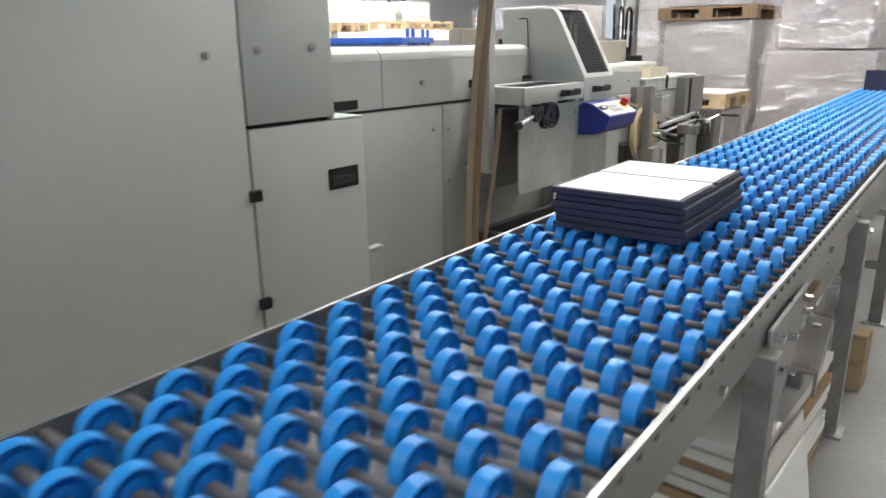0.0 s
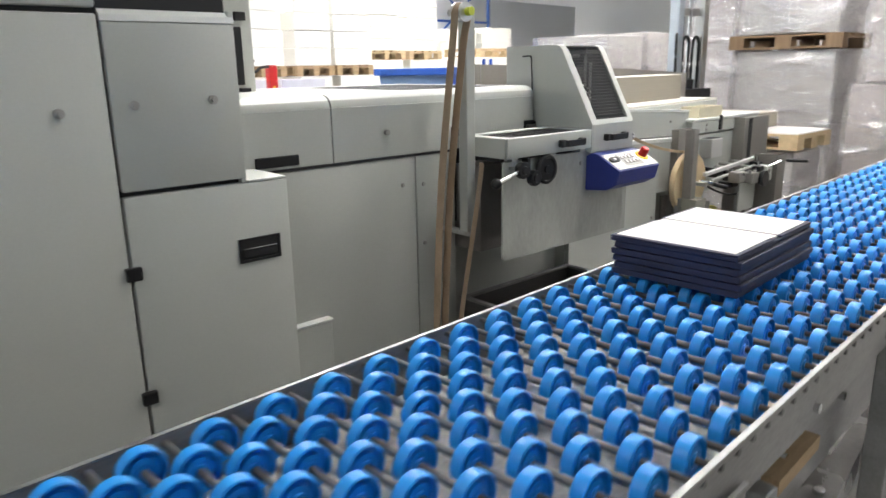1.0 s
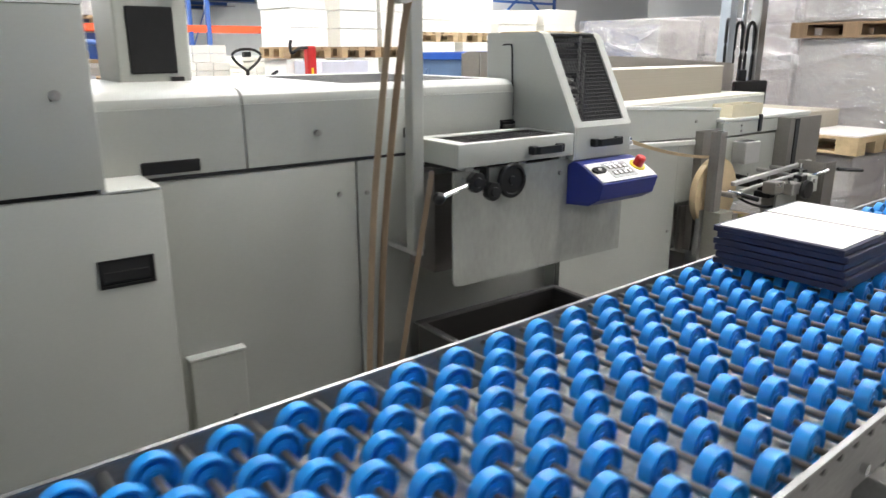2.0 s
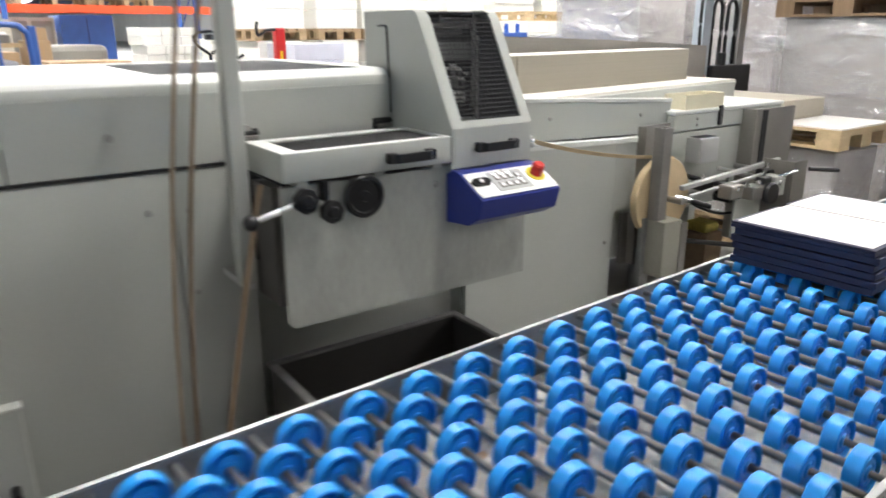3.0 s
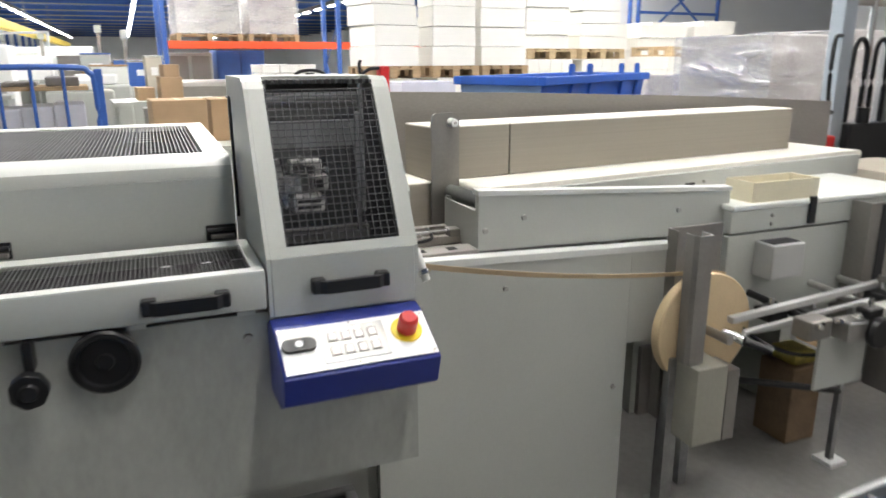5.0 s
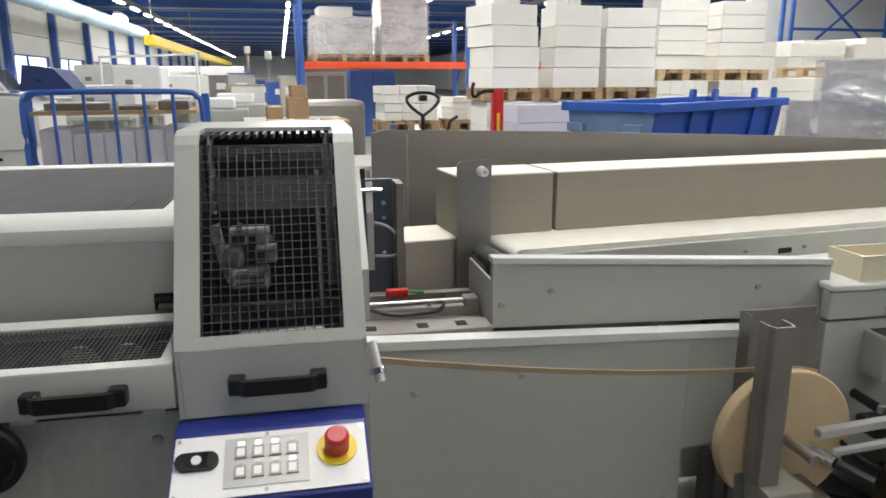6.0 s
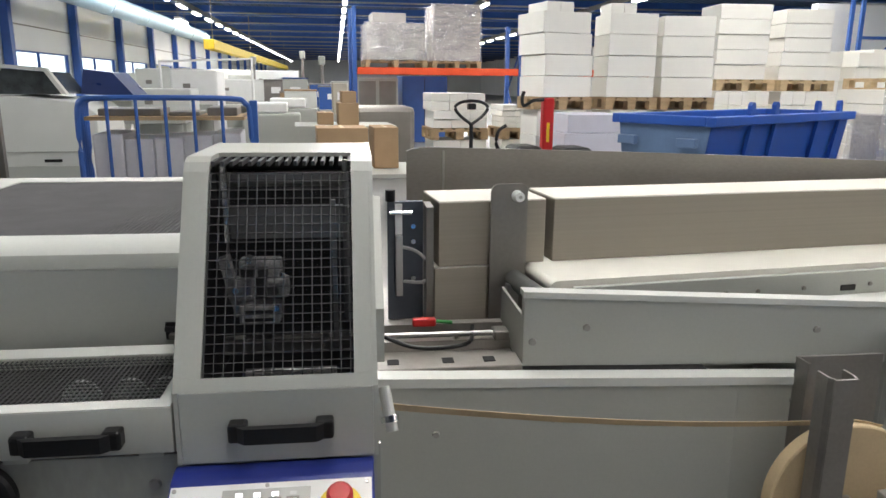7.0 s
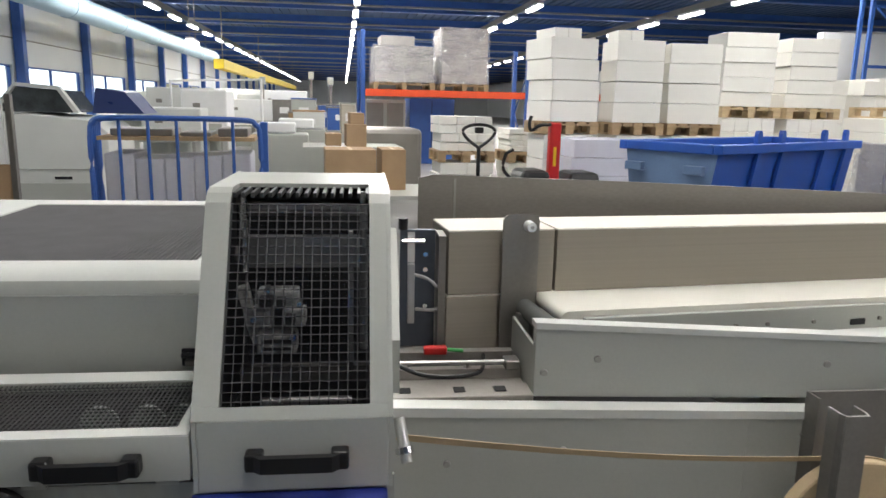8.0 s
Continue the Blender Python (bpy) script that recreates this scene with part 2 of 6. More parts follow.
wall_boxes = [(WEST, EAST, SOUTH - 0.2, SOUTH, 0, 0.95), (WEST, EAST, SOUTH - 0.2, SOUTH, 2.2, ROOF)]
for k in range(22):
    wall_boxes.append((WEST + BAY * k - 0.2, WEST + BAY * k + 0.2, SOUTH - 0.2, SOUTH, 0.95, 2.2))
south = setting("wall_south", B(*wall_boxes), WALLP, "pale wall panels with a long band of windows", "wall")
for k in range(21):
    x0 = WEST + BAY * k + 0.2
    w = tagged(part(f"window_{k + 1}", B((x0, x0 + 4.9, SOUTH - 0.14, SOUTH - 0.06, 0.95, 1.01)), BLUEPAINT), "long window with a blue steel frame", "window", kind="structure")
    part("window_head", B((x0, x0 + 4.9, SOUTH - 0.14, SOUTH - 0.06, 2.15, 2.2)), BLUEPAINT, w)
    for j in range(3):
        part("mullion", B((x0 + j * 2.42, x0 + j * 2.42 + 0.055, SOUTH - 0.14, SOUTH - 0.06, 1.01, 2.15)), BLUEPAINT, w)
    part("upper_seam", B((x0 - 0.2, x0 + 5.1, SOUTH, SOUTH + 0.02, 2.9, 2.94)), DULL, w)
    tagged(part("column", B((x0 - 0.36, x0 - 0.1, SOUTH + 0.03, SOUTH + 0.28, 0, ROOF - 0.06), bevel=0.01), BLUEPAINT), "blue painted steel column", "column", "hall columns")
for k in range(20):
    x = WEST + 3 + BAY * k
    tagged(part("roof_beam", B((x - 0.05, x + 0.05, SOUTH, NORTH - 0.2, ROOF - 0.42, ROOF - 0.052), (x - 0.13, x + 0.13, SOUTH, NORTH - 0.2, ROOF - 0.46, ROOF - 0.42)), BLUEPAINT), "blue steel roof beam", "beam", "roof beams")
for y in ROW_Y:
    rail = tagged(part("light_rail", B((WEST + 1, -14, y - 0.02, y + 0.02, ROW_Z + 0.061, ROOF - 0.46)), DULL), "thin steel rail that carries tube lights", "rail", "light rails")
    for k in range(29):
        x = -15.0 - 2.9 * k
        f = thing("tube_light", "white fluorescent tube light hung under the roof", "light", (x, y, ROW_Z), "tube lights")
        part("housing", B((x - 0.65, x + 0.65, y - 0.08, y + 0.08, ROW_Z, ROW_Z + 0.06)), WHITE, f)
        part("diffuser", B((x - 0.63, x + 0.63, y - 0.07, y + 0.07, ROW_Z - 0.05, ROW_Z - 0.001)), TUBE, f)
DUCTBLUE = mat("pale_blue_duct", (0.29, 0.40, 0.48), 0.45, 0.2, 0.06)
duct = thing("air_duct", "long round pale blue air duct under the roof", "duct", (-30, -3.3, 3.55))
for k in range(8):
    x = -8 - 4.0 * k
    part("duct_section", R((x, -3.3, 3.55), (x - 3.98, -3.3, 3.55), 0.30, 32), DUCTBLUE, duct, smooth=True)
    part("joint_ring", R((x + 0.03, -3.3, 3.55), (x - 0.03, -3.3, 3.55), 0.315, 32), DUCTBLUE, duct)
    part("hanger", R((x - 2, -3.3, 3.85), (x - 2, -3.3, ROOF), 0.012, 6), DULL, duct)
crane = thing("yellow_beam", "yellow painted crane beam hung below the roof", "beam", (-34, 0.3, 2.5))
part("beam", B((-64, -26.2, -0.95, -0.6, 2.40, 2.72), bevel=0.02), YELLOW, crane)
for x in (-62, -50, -38, -27):
    part("hanger", R((x, -0.775, 2.72), (x, -0.775, ROOF - 0.05), 0.02, 8), DULL, crane)
for k in range(20):
    x = WEST + 3 + BAY * k + 1.6
    tagged(part("cable_conduit", R((x, SOUTH, ROOF - 0.5), (x, NORTH - 0.2, ROOF - 0.5), 0.035, 10), GALV), "pale steel conduit across the roof", "conduit", "roof conduits")
setting("backdrop", B((-160, 60, SOUTH - 30.2, SOUTH - 30, -0.1, 22)), mat("bright_hazy_sky", (0.8, 0.85, 0.88), 0.9, emit=(0.86, 0.97, 1.0), power=2.2, bump=0), "bright white overcast distance beyond the windows", "backdrop")
setting("ground", B((-260, 160, -260, SOUTH - 0.2, -0.25, -0.15)), mat("pale_paved_yard", (0.34, 0.34, 0.30), 0.8, 0, 0.15, 0.4, 6), "pale paved yard outside the windows", "ground")
for ob in [o for o in scene.objects if o not in BEFORE and o.parent is None]:
    ob.matrix_basis = HALL @ ob.matrix_basis

# ---- wheel conveyor ----
SLOPE = -0.0558
YAW = math.degrees(math.atan(-SLOPE))
RAIL_Z, TOP_Z = 0.7155, 0.7345
LEFT, WIDE = -0.9605, 0.517
Y0, Y1 = -0.75, 6.25
WHEEL_R = 0.0285


def ring_profile(profile, n, at=(0, 0, 0)):
    """Turns a profile of (along x, radius) pairs round the x axis."""
    bm = bmesh.new()
    rings = [[bm.verts.new((x, r * math.cos(k * math.tau / n), r * math.sin(k * math.tau / n))) for k in range(n)] for x, r in profile]
    for a, b in zip(rings, rings[1:]):
        for k in range(n):
            bm.faces.new((a[k], b[k], b[(k + 1) % n], a[(k + 1) % n]))
    bm.faces.new(rings[0])
    bm.faces.new(rings[-1][::-1])
    bmesh.ops.recalc_face_normals(bm, faces=bm.faces)
    bmesh.ops.translate(bm, verts=bm.verts, vec=at)
    return bm


conveyor = thing("wheel_conveyor", "long conveyor of blue plastic wheels on steel axles between galvanised rails", "conveyor", (LEFT, 0, 0))
conveyor.rotation_euler = (0, 0, radians(YAW))
SPOT[conveyor] = Vector((0, 0, 0))

for side, e in ((-1, 0.0), (1, WIDE)):
    o = e + 0.004 * side
    rail = part("side_rail", prism([(e, RAIL_Z), (o + 0.004 * side, RAIL_Z), (o + 0.004 * side, RAIL_Z - 0.006), (o, RAIL_Z - 0.006), (o, RAIL_Z - 0.088), (e - 0.02 * side, RAIL_Z - 0.088), (e - 0.02 * side, RAIL_Z - 0.0872), (e, RAIL_Z - 0.0872)], "y", Y0, Y1), RAILSTEEL, conveyor, "folded grey steel rail with a bright worn edge")
    part("worn_edge", B((min(e, o + 0.004 * side), max(e, o + 0.004 * side), Y0, Y1, RAIL_Z + 0.0005, RAIL_Z + 0.003)), GALV, rail, "bright worn top edge")
    for k in range(153):
        y = Y0 + 0.03 + 0.0456 * k
        if 0.6 < y < 3.4:
            part("axle_end", R((o - 0.001 * side, y, TOP_Z - WHEEL_R), (o + 0.005 * side, y, TOP_Z - WHEEL_R), 0.005, 8), AXLE, rail)

wheel_mesh = bpy.data.meshes.new("wheel")
bm = ring_profile([(-0.0090, 0.003), (-0.0090, 0.0085), (-0.0066, 0.0094), (-0.0066, 0.0120), (-0.0076, 0.0126), (-0.0072, 0.0176), (-0.0005, 0.0184), (-0.0005, 0.0248), (-0.0090, 0.0256), (-0.0097, 0.0268), (-0.0082, 0.0285), (0.0082, 0.0285), (0.0097, 0.0268), (0.0090, 0.0256), (0.0005, 0.0248), (0.0005, 0.0184), (0.0072, 0.0176), (0.0076, 0.0126), (0.0066, 0.0120), (0.0066, 0.0094), (0.0090, 0.0085), (0.0090, 0.003)], 22)
bm.to_mesh(wheel_mesh)
bm.free()
wheel_mesh.materials.append(BLUE)
wheel_mesh.shade_smooth()
wheel_mesh.set_sharp_from_angle(angle=radians(40))
axle_mesh = bpy.data.meshes.new("axle")
bm = R((0, 0, 0), (WIDE, 0, 0), 0.0045, 10)
bm.to_mesh(axle_mesh)
bm.free()
axle_mesh.materials.append(AXLE)
axle_mesh.shade_smooth()
sleeve_mesh = bpy.data.meshes.new("sleeve")
bm = R((-0.036, 0, 0), (0.036, 0, 0), 0.0054, 10)
bm.to_mesh(sleeve_mesh)
bm.free()
sleeve_mesh.materials.append(AXLE)
sleeve_mesh.shade_smooth()
far_wheels, far_axles = bmesh.new(), bmesh.new()
bolt_mesh = bpy.data.meshes.new("rail_bolt")
bm = R((0, 0, 0), (0.008, 0, 0), 0.008, 6)
bm.to_mesh(bolt_mesh)
bm.free()
bolt_mesh.materials.append(CHROME)
for k in range(18):
    for z in (RAIL_Z - 0.062,):
        bolt = new("rail_bolt", bolt_mesh)
        bolt.parent, bolt.location = conveyor, (WIDE + 0.004, Y0 + 0.1 + 0.39 * k, z)
rng = random.Random(4)
for k in range(-50, 104):
    y = 1.555 + 0.0456 * k
    if not Y0 + 0.03 < y < Y1 - 0.02:
        continue
    near = 0.95 < y < 3.45
    first, count = (0.040, 6) if k % 2 == 0 else (0.0848, 5)
    if near:
        axle = new("axle", axle_mesh)
        axle.parent, axle.location = conveyor, (0, y, TOP_Z - WHEEL_R)
    else:
        rod(far_axles, (0, y, TOP_Z - WHEEL_R), (WIDE, y, TOP_Z - WHEEL_R), 0.0075, 8)
    for j in range(count):
        place = Matrix.Translation((first + 0.0895 * j + rng.uniform(-0.002, 0.002), y, TOP_Z - WHEEL_R)) @ Euler((rng.uniform(0, 6), 0, rng.uniform(-0.03, 0.03))).to_matrix().to_4x4()
        if near:
            wheel = new("wheel", wheel_mesh)
            wheel.parent, wheel.matrix_basis = conveyor, place
            if j < count - 1:
                s = new("spacer_sleeve", sleeve_mesh)
                s.parent, s.location = axle, (first + 0.0895 * (j + 0.5), 0, 0)
        else:
            old = len(far_wheels.verts)
            far_wheels.from_mesh(wheel_mesh)
            far_wheels.verts.ensure_lookup_table()
            bmesh.ops.transform(far_wheels, matrix=place, verts=far_wheels.verts[old:])
w = part("wheels", far_wheels, BLUE, conveyor, "rows of blue plastic wheels")
w.data.shade_smooth()
w.data.set_sharp_from_angle(angle=radians(40))
tagged(w, kind="stuff")
tagged(part("axles", far_axles, AXLE, conveyor), kind="stuff")
part("bottom_tray", B((0.006, WIDE - 0.006, Y0, Y1, RAIL_Z - 0.087, RAIL_Z - 0.083)), DUSTY, conveyor, "dusty steel tray under the wheels")
# legs, cross bars and stiffeners
for y in (-0.5, 0.5, 1.5, 2.5, 3.5, 4.5, 5.5):
    for u in (-0.016, WIDE - 0.012):
        leg = part("leg", B((u, u + 0.044, y, y + 0.044, 0.006, RAIL_Z - 0.089), bevel=0.003), RAILSTEEL, conveyor)
        part("foot_plate", B((u - 0.02, u + 0.06, y - 0.02, y + 0.06, 0.0, 0.006)), GALV, leg)
        part("bolt", R((u + 0.044, y + 0.022, 0.60), (u + 0.052, y + 0.022, 0.60), 0.007, 6), CHROME, leg)
    part("cross_bar", B((0.0, WIDE, y, y + 0.03, 0.22, 0.25)), GALV, conveyor)
gusset = part("gusset_plate", prism([(1.53, 0.655), (1.81, 0.655), (1.80, 0.60), (1.715, 0.50), (1.66, 0.47), (1.546, 0.47), (1.546, 0.60)], "x", WIDE + 0.0092, WIDE + 0.0132), RAILSTEEL, conveyor, "grey bolted gusset plate")
part("gusset_lip", B((WIDE + 0.0092, WIDE + 0.0155, 1.53, 1.81, 0.6555, 0.6585)), GALV, gusset)
for y, z in ((1.56, 0.638), (1.775, 0.64), (1.68, 0.597), (1.69, 0.53), (1.79, 0.61)):
    part("bolt", R((WIDE + 0.0132, y, z), (WIDE + 0.030, y, z), 0.0075, 8), CHROME, gusset)
scrap_rng = random.Random(21)
for k in range(12):
    u, y, a = scrap_rng.uniform(0.05, 0.5), scrap_rng.uniform(1.1, 3.4), scrap_rng.uniform(0, 180)
    scrap = thing("paper_scrap", "small torn scrap of pale paper on the tray", "scrap", (0, 0, 0), "paper scraps")
    w, d = scrap_rng.uniform(0.008, 0.022), scrap_rng.uniform(0.006, 0.012)
    part("scrap", prism([(-w, -d), (w * 0.6, -d * 0.8), (w, d * 0.3), (w * 0.2, d), (-w * 0.7, d * 0.6)], "z", 0.0, 0.0015), PAPER if k % 3 else CARD, scrap)
    scrap.matrix_basis = pose(LEFT + SLOPE * y + u, y, RAIL_Z - 0.0825, 0, 0, a)
# junk on the under-shelf beside the conveyor
SHELFSTEEL = mat("scratched_sheet_steel", (0.30, 0.288, 0.277), 0.27, 0.55, 0.35, 5, 90, 0.06, grime=(0.17, 0.16, 0.152))
shelf = thing("under_shelf", "grey folded sheet steel shelf running beside the conveyor under its rail", "shelf", (-0.55, 2.8, 0.30))
part("shelf_plate", prism([(-0.93, 2.0), (-0.535, 2.02), (-0.705, 3.24), (-1.0, 3.24)], "z", 0.394, 0.40), SHELFSTEEL, shelf)
part("folded_lip", prism([(-0.5345, 2.02), (-0.527, 2.02), (-0.697, 3.24), (-0.7045, 3.24)], "z", 0.345, 0.402), SHELFSTEEL, shelf)
part("slot", B((-0.585, -0.548, 2.035, 2.06, 0.4005, 0.4025)), TAUPE, shelf)
for y in (2.14, 3.14):
    x = -0.545 - 0.1393 * (y - 2.02)
    for e in (0.05, 0.40):
        part("support_leg", B((x - e, x - e + 0.03, y, y + 0.03, 0, 0.3935)), RAILSTEEL, shelf)
for y, x in ((2.30, -0.595), (2.74, -0.66), (3.0, -0.70)):
    part("bolt", R((x, y, 0.40), (x, y, 0.408), 0.011, 6), CHROME, shelf)
loose = thing("steel_offcut", "thin bright steel strip lying on the shelf", "metal part", (-0.56, 2.45, 0.4))
part("strip", prism([(-0.665, 2.45), (-0.63, 2.45), (-0.64, 2.56), (-0.675, 2.56)], "z", 0.4005, 0.407), STEEL, loose)
stackp = thing("stack_of_boards", "stack of pale boards and white sheets under the conveyor", "stack", (-0.75, 2.1, 0))
for k in range(10):
    o = rng.uniform(-0.008, 0.008)
    part("board", B((-0.95 + o, -0.57 + o, 1.79 + o, 2.42 - o, 0.02 + 0.028 * k, 0.044 + 0.028 * k)), (CARTON, CARD, CARTON)[k % 3] if k < 9 else PAPER, stackp)
for x in (-0.93, -0.77, -0.61):
    part("skid", B((x, x + 0.04, 1.80, 2.41, 0, 0.0195)), WOOD, stackp)
for k in range(2):
    sheet = thing("leaning_board", "thin pale board leaning against the stack under the conveyor", "board", (-0.50, 1.9, 0), "leaning boards")
    x = -0.52 + 0.016 * k
    part("sheet", prism([(x, 0.0), (x + 0.006, 0.0), (x - 0.034, 0.285 - 0.05 * k), (x - 0.040, 0.285 - 0.05 * k)], "y", 1.74 + 0.03 * k, 2.07 - 0.02 * k), (BOARDTOP, CARTON)[k], sheet)
side_bar = thing("guide_bar", "folded grey steel angle with bolts under the conveyor rail", "bar", (-0.60, 3.0, 0.52))
part("bar", prism([(-0.615, 2.03), (-0.611, 2.03), (-0.791, 5.3), (-0.795, 5.3)], "z", 0.4005, 0.56), RAILSTEEL, side_bar)
part("bright_edge", prism([(-0.617, 2.03), (-0.609, 2.03), (-0.789, 5.3), (-0.797, 5.3)], "z", 0.5605, 0.5645), GALV, side_bar)
for k in range(4):
    y = 2.15 + 0.30 * k
    x = -0.611 - 0.0551 * (y - 2.03)
    part("bolt", R((x, y, 0.53), (x + 0.016, y, 0.53), 0.008, 8), CHROME, side_bar)
part("end_block", B((-0.64, -0.565, 1.985, 2.028, 0.5, 0.55), bevel=0.003), GALV, side_bar)
lath = thing("wooden_lath", "short brown timber lath fixed along the steel angle", "timber", (-0.56, 2.2, 0.53))
part("lath", prism([(-0.608, 2.07), (-0.58, 2.07), (-0.592, 2.26), (-0.620, 2.26)], "z", 0.506, 0.532), WOOD, lath)
small = thing("wooden_offcut", "short piece of pale timber standing by a conveyor leg", "timber", (-0.58, 2.9, 0))
part("block", B((-0.60, -0.555, 2.86, 2.95, 0.0, 0.19), bevel=0.003), WOOD, small)

# ---- stack of book covers carried by the conveyor ----
# white paper greyed to put the groove's soft shade into its colour
GROOVE = mat("shaded_groove_paper", (0.66, 0.63, 0.59), 0.75, 0, 0.06)
stack = thing("book_cover_stack", "stack of navy hardback covers lined in white on the conveyor", "book covers", (0, 0, 0))
rng = random.Random(11)
for k in range(6):
    z = 0.0005 + 0.0138 * k
    o, q = rng.uniform(-0.006, 0.006), rng.uniform(-0.006, 0.006)
    if k < 5:
        part("cover", B((-0.131 + o, 0.131 + o, -0.189 + q, 0.189 + q, z, z + 0.0125), bevel=0.0018), NAVY, stack)
        continue
    cover = part("cover", B((-0.131 + o, 0.131 + o, -0.189 + q, 0.189 + q, z, z + 0.0075), bevel=0.0018), NAVY, stack)
    for y0, y1 in ((-0.189, -0.015), (0.021, 0.189)):
        part("board_half", B((-0.131 + o, 0.131 + o, y0 + q, y1 + q, z + 0.0076, z + 0.0125), bevel=0.0015), NAVY, cover)
        part("lining_sheet", B((-0.122 + o, 0.122 + o, y0 + q + (0.011 if y0 < 0 else 0.0005), y1 + q - (0.011 if y1 > 0.1 else 0.0005), z + 0.0122, z + 0.0133)), PAPER, cover, "white lining paper")
    part("spine_strip", B((-0.122 + o, 0.122 + o, -0.0095 + q, 0.0155 + q, z + 0.0076, z + 0.0124), bevel=0.0008), PAPER, cover, "white spine strip between two grooves")
    part("groove", B((-0.122 + o, 0.122 + o, -0.0148 + q, 0.0208 + q, z + 0.0072, z + 0.0112)), GROOVE, cover, "groove paper greyed for its soft shade")
COVER_ROWS = [(0.0, -0.853, 1.852), (0.5, -0.873, 2.145), (1.0, -0.901, 2.448), (1.5, -0.928, 2.775), (2.8, -0.987, 3.525), (3.2, -0.994, 3.690), (3.5, -1.004, 3.852), (4.5, -1.03, 4.32), (6.0, -1.07, 5.0), (8.0, -1.12, 5.80)]

# ---- tall cabinet ----
cab = thing("machine_cabinet", "tall light grey machine cabinet with hinged panels and black joints", "machine", (-2.4, 1.2, 0))
part("carcass", B((-3.2, -1.90, -2.2, 1.872, 0.03, 1.78)), GAP, cab, "dark inner frame showing in the joints")
part("roof_panel", B((-3.2, -1.88, -2.2, 1.572, 1.7805, 1.79)), PALE, cab)
part("side_panel", B((-3.2, -1.885, 1.873, 1.886, 0.86, 1.292), bevel=0.003), GREY, cab)


def panel(name, y0, y1, z0, z1, parent, x=-1.88, deep=0.03, material=None, bevel=0.006):
    return part(name, B((x - deep, x, y0, y1, z0, z1), bevel=bevel), material or GREY, parent, smooth=True)


panel("large_panel", -2.2, 0.45, 0.03, 1.276, cab)
panel("large_panel", 0.456, 1.572, 0.03, 1.276, cab)
panel("top_panel", -2.2, 0.45, 1.288, 1.78, cab)
panel("top_panel", 0.456, 1.572, 1.288, 1.78, cab)
up = panel("upper_panel", 1.578, 1.886, 0.885, 1.262, cab)
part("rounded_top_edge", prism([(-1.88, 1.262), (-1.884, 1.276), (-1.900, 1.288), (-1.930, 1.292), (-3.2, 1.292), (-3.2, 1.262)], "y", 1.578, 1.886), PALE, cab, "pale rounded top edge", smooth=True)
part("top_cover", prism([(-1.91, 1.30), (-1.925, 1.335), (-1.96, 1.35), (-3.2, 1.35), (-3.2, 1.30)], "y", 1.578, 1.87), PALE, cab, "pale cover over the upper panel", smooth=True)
door = panel("lower_door", 1.578, 2.0, 0.04, 0.874, cab, deep=0.22)
part("door_ledge", B((-2.10, -1.879, 1.888, 1.998, 0.8745, 0.880), bevel=0.002), PALE, door)
for y0, y1, z0, z1 in ((1.846, 1.964, 0.665, 0.672), (1.846, 1.964, 0.722, 0.729), (1.846, 1.853, 0.672, 0.722), (1.957, 1.964, 0.672, 0.722)):
    part("handle_frame", B((-1.881, -1.875, y0, y1, z0, z1)), BLACK, door)
part("recessed_handle", B((-1.8805, -1.8785, 1.853, 1.957, 0.672, 0.722)), GAP, door, "black recessed pull handle")
part("handle_lip", prism([(-1.879, 0.675), (-1.874, 0.679), (-1.877, 0.700), (-1.879, 0.702)], "y", 1.858, 1.952), BLACK, door)
for z in (0.694, 0.378):
    part("hinge", B((-1.884, -1.866, 1.560, 1.596, z - 0.016, z + 0.016), bevel=0.003), BLACK, cab)
for y, z in ((1.626, 1.08), (1.813, 1.085), (1.47, 1.07), (0.9, 1.07)):
    k = part("lock_knob", R((-1.88, y, z), (-1.872, y, z), 0.011, 18), SCREWSTEEL, cab, "round steel lock")
    part("lock_core", R((-1.872, y, z), (-1.866, y, z), 0.0065, 12), SCREWSTEEL, k)
tall = thing("control_cabinet", "grey upright cabinet with a dark window behind the machine", "cabinet", (-2.66, 2.2, 0))
part("body", B((-2.9, -2.62, 2.10, 2.32, 1.06, 1.75), (-2.9, -2.62, 2.10, 2.32, 0, 1.06), bevel=0.006), GREY, tall)
part("dark_window", B((-2.62, -2.614, 2.135, 2.275, 1.10, 1.30), bevel=0.004), BLACK, tall)
for z in (1.32, 1.06):
    part("latch", B((-2.62, -2.60, 2.25, 2.29, z, z + 0.03), bevel=0.003), BLACK, tall)
low = thing("foot_cover", "low grey cover box at the foot of the machine", "cover", (-2.05, 2.15, 0))
part("cover_box", B((-2.112, -2.03, 2.06, 2.21, 0, 0.375), bevel=0.004), GREY, low)
part("cover_top", B((-2.112, -2.026, 2.056, 2.214, 0.376, 0.382), bevel=0.002), PALE, low)
part("rod_end", R((-2.03, 2.17, 0.18), (-1.99, 2.17, 0.18), 0.011, 14), BLACK, low)

# ---- middle section under the long cover ----
mid = thing("machine_middle", "long grey machine section with panel doors below a hinged cover", "machine", (-2.4, 2.6, 0))
part("carcass", B((-2.95, -2.125, 2.0, 2.79, 0.03, 0.868), (-2.95, -2.40, 2.79, 3.22, 0.03, 0.868), (-2.40, -2.125, 2.79, 3.22, 0.60, 0.868)), GAP, mid, "dark frame in the joints")
panel("lower_panel", 2.0, 2.6055, 0.04, 0.859, mid, -2.11)
part("recess_back", B((-2.23, -2.21, 2.795, 3.49, 0.03, 0.59)), GREY, mid, "grey recessed panel behind the bin")
panel("lower_panel", 2.6095, 2.79, 0.04, 0.859, mid, -2.11)
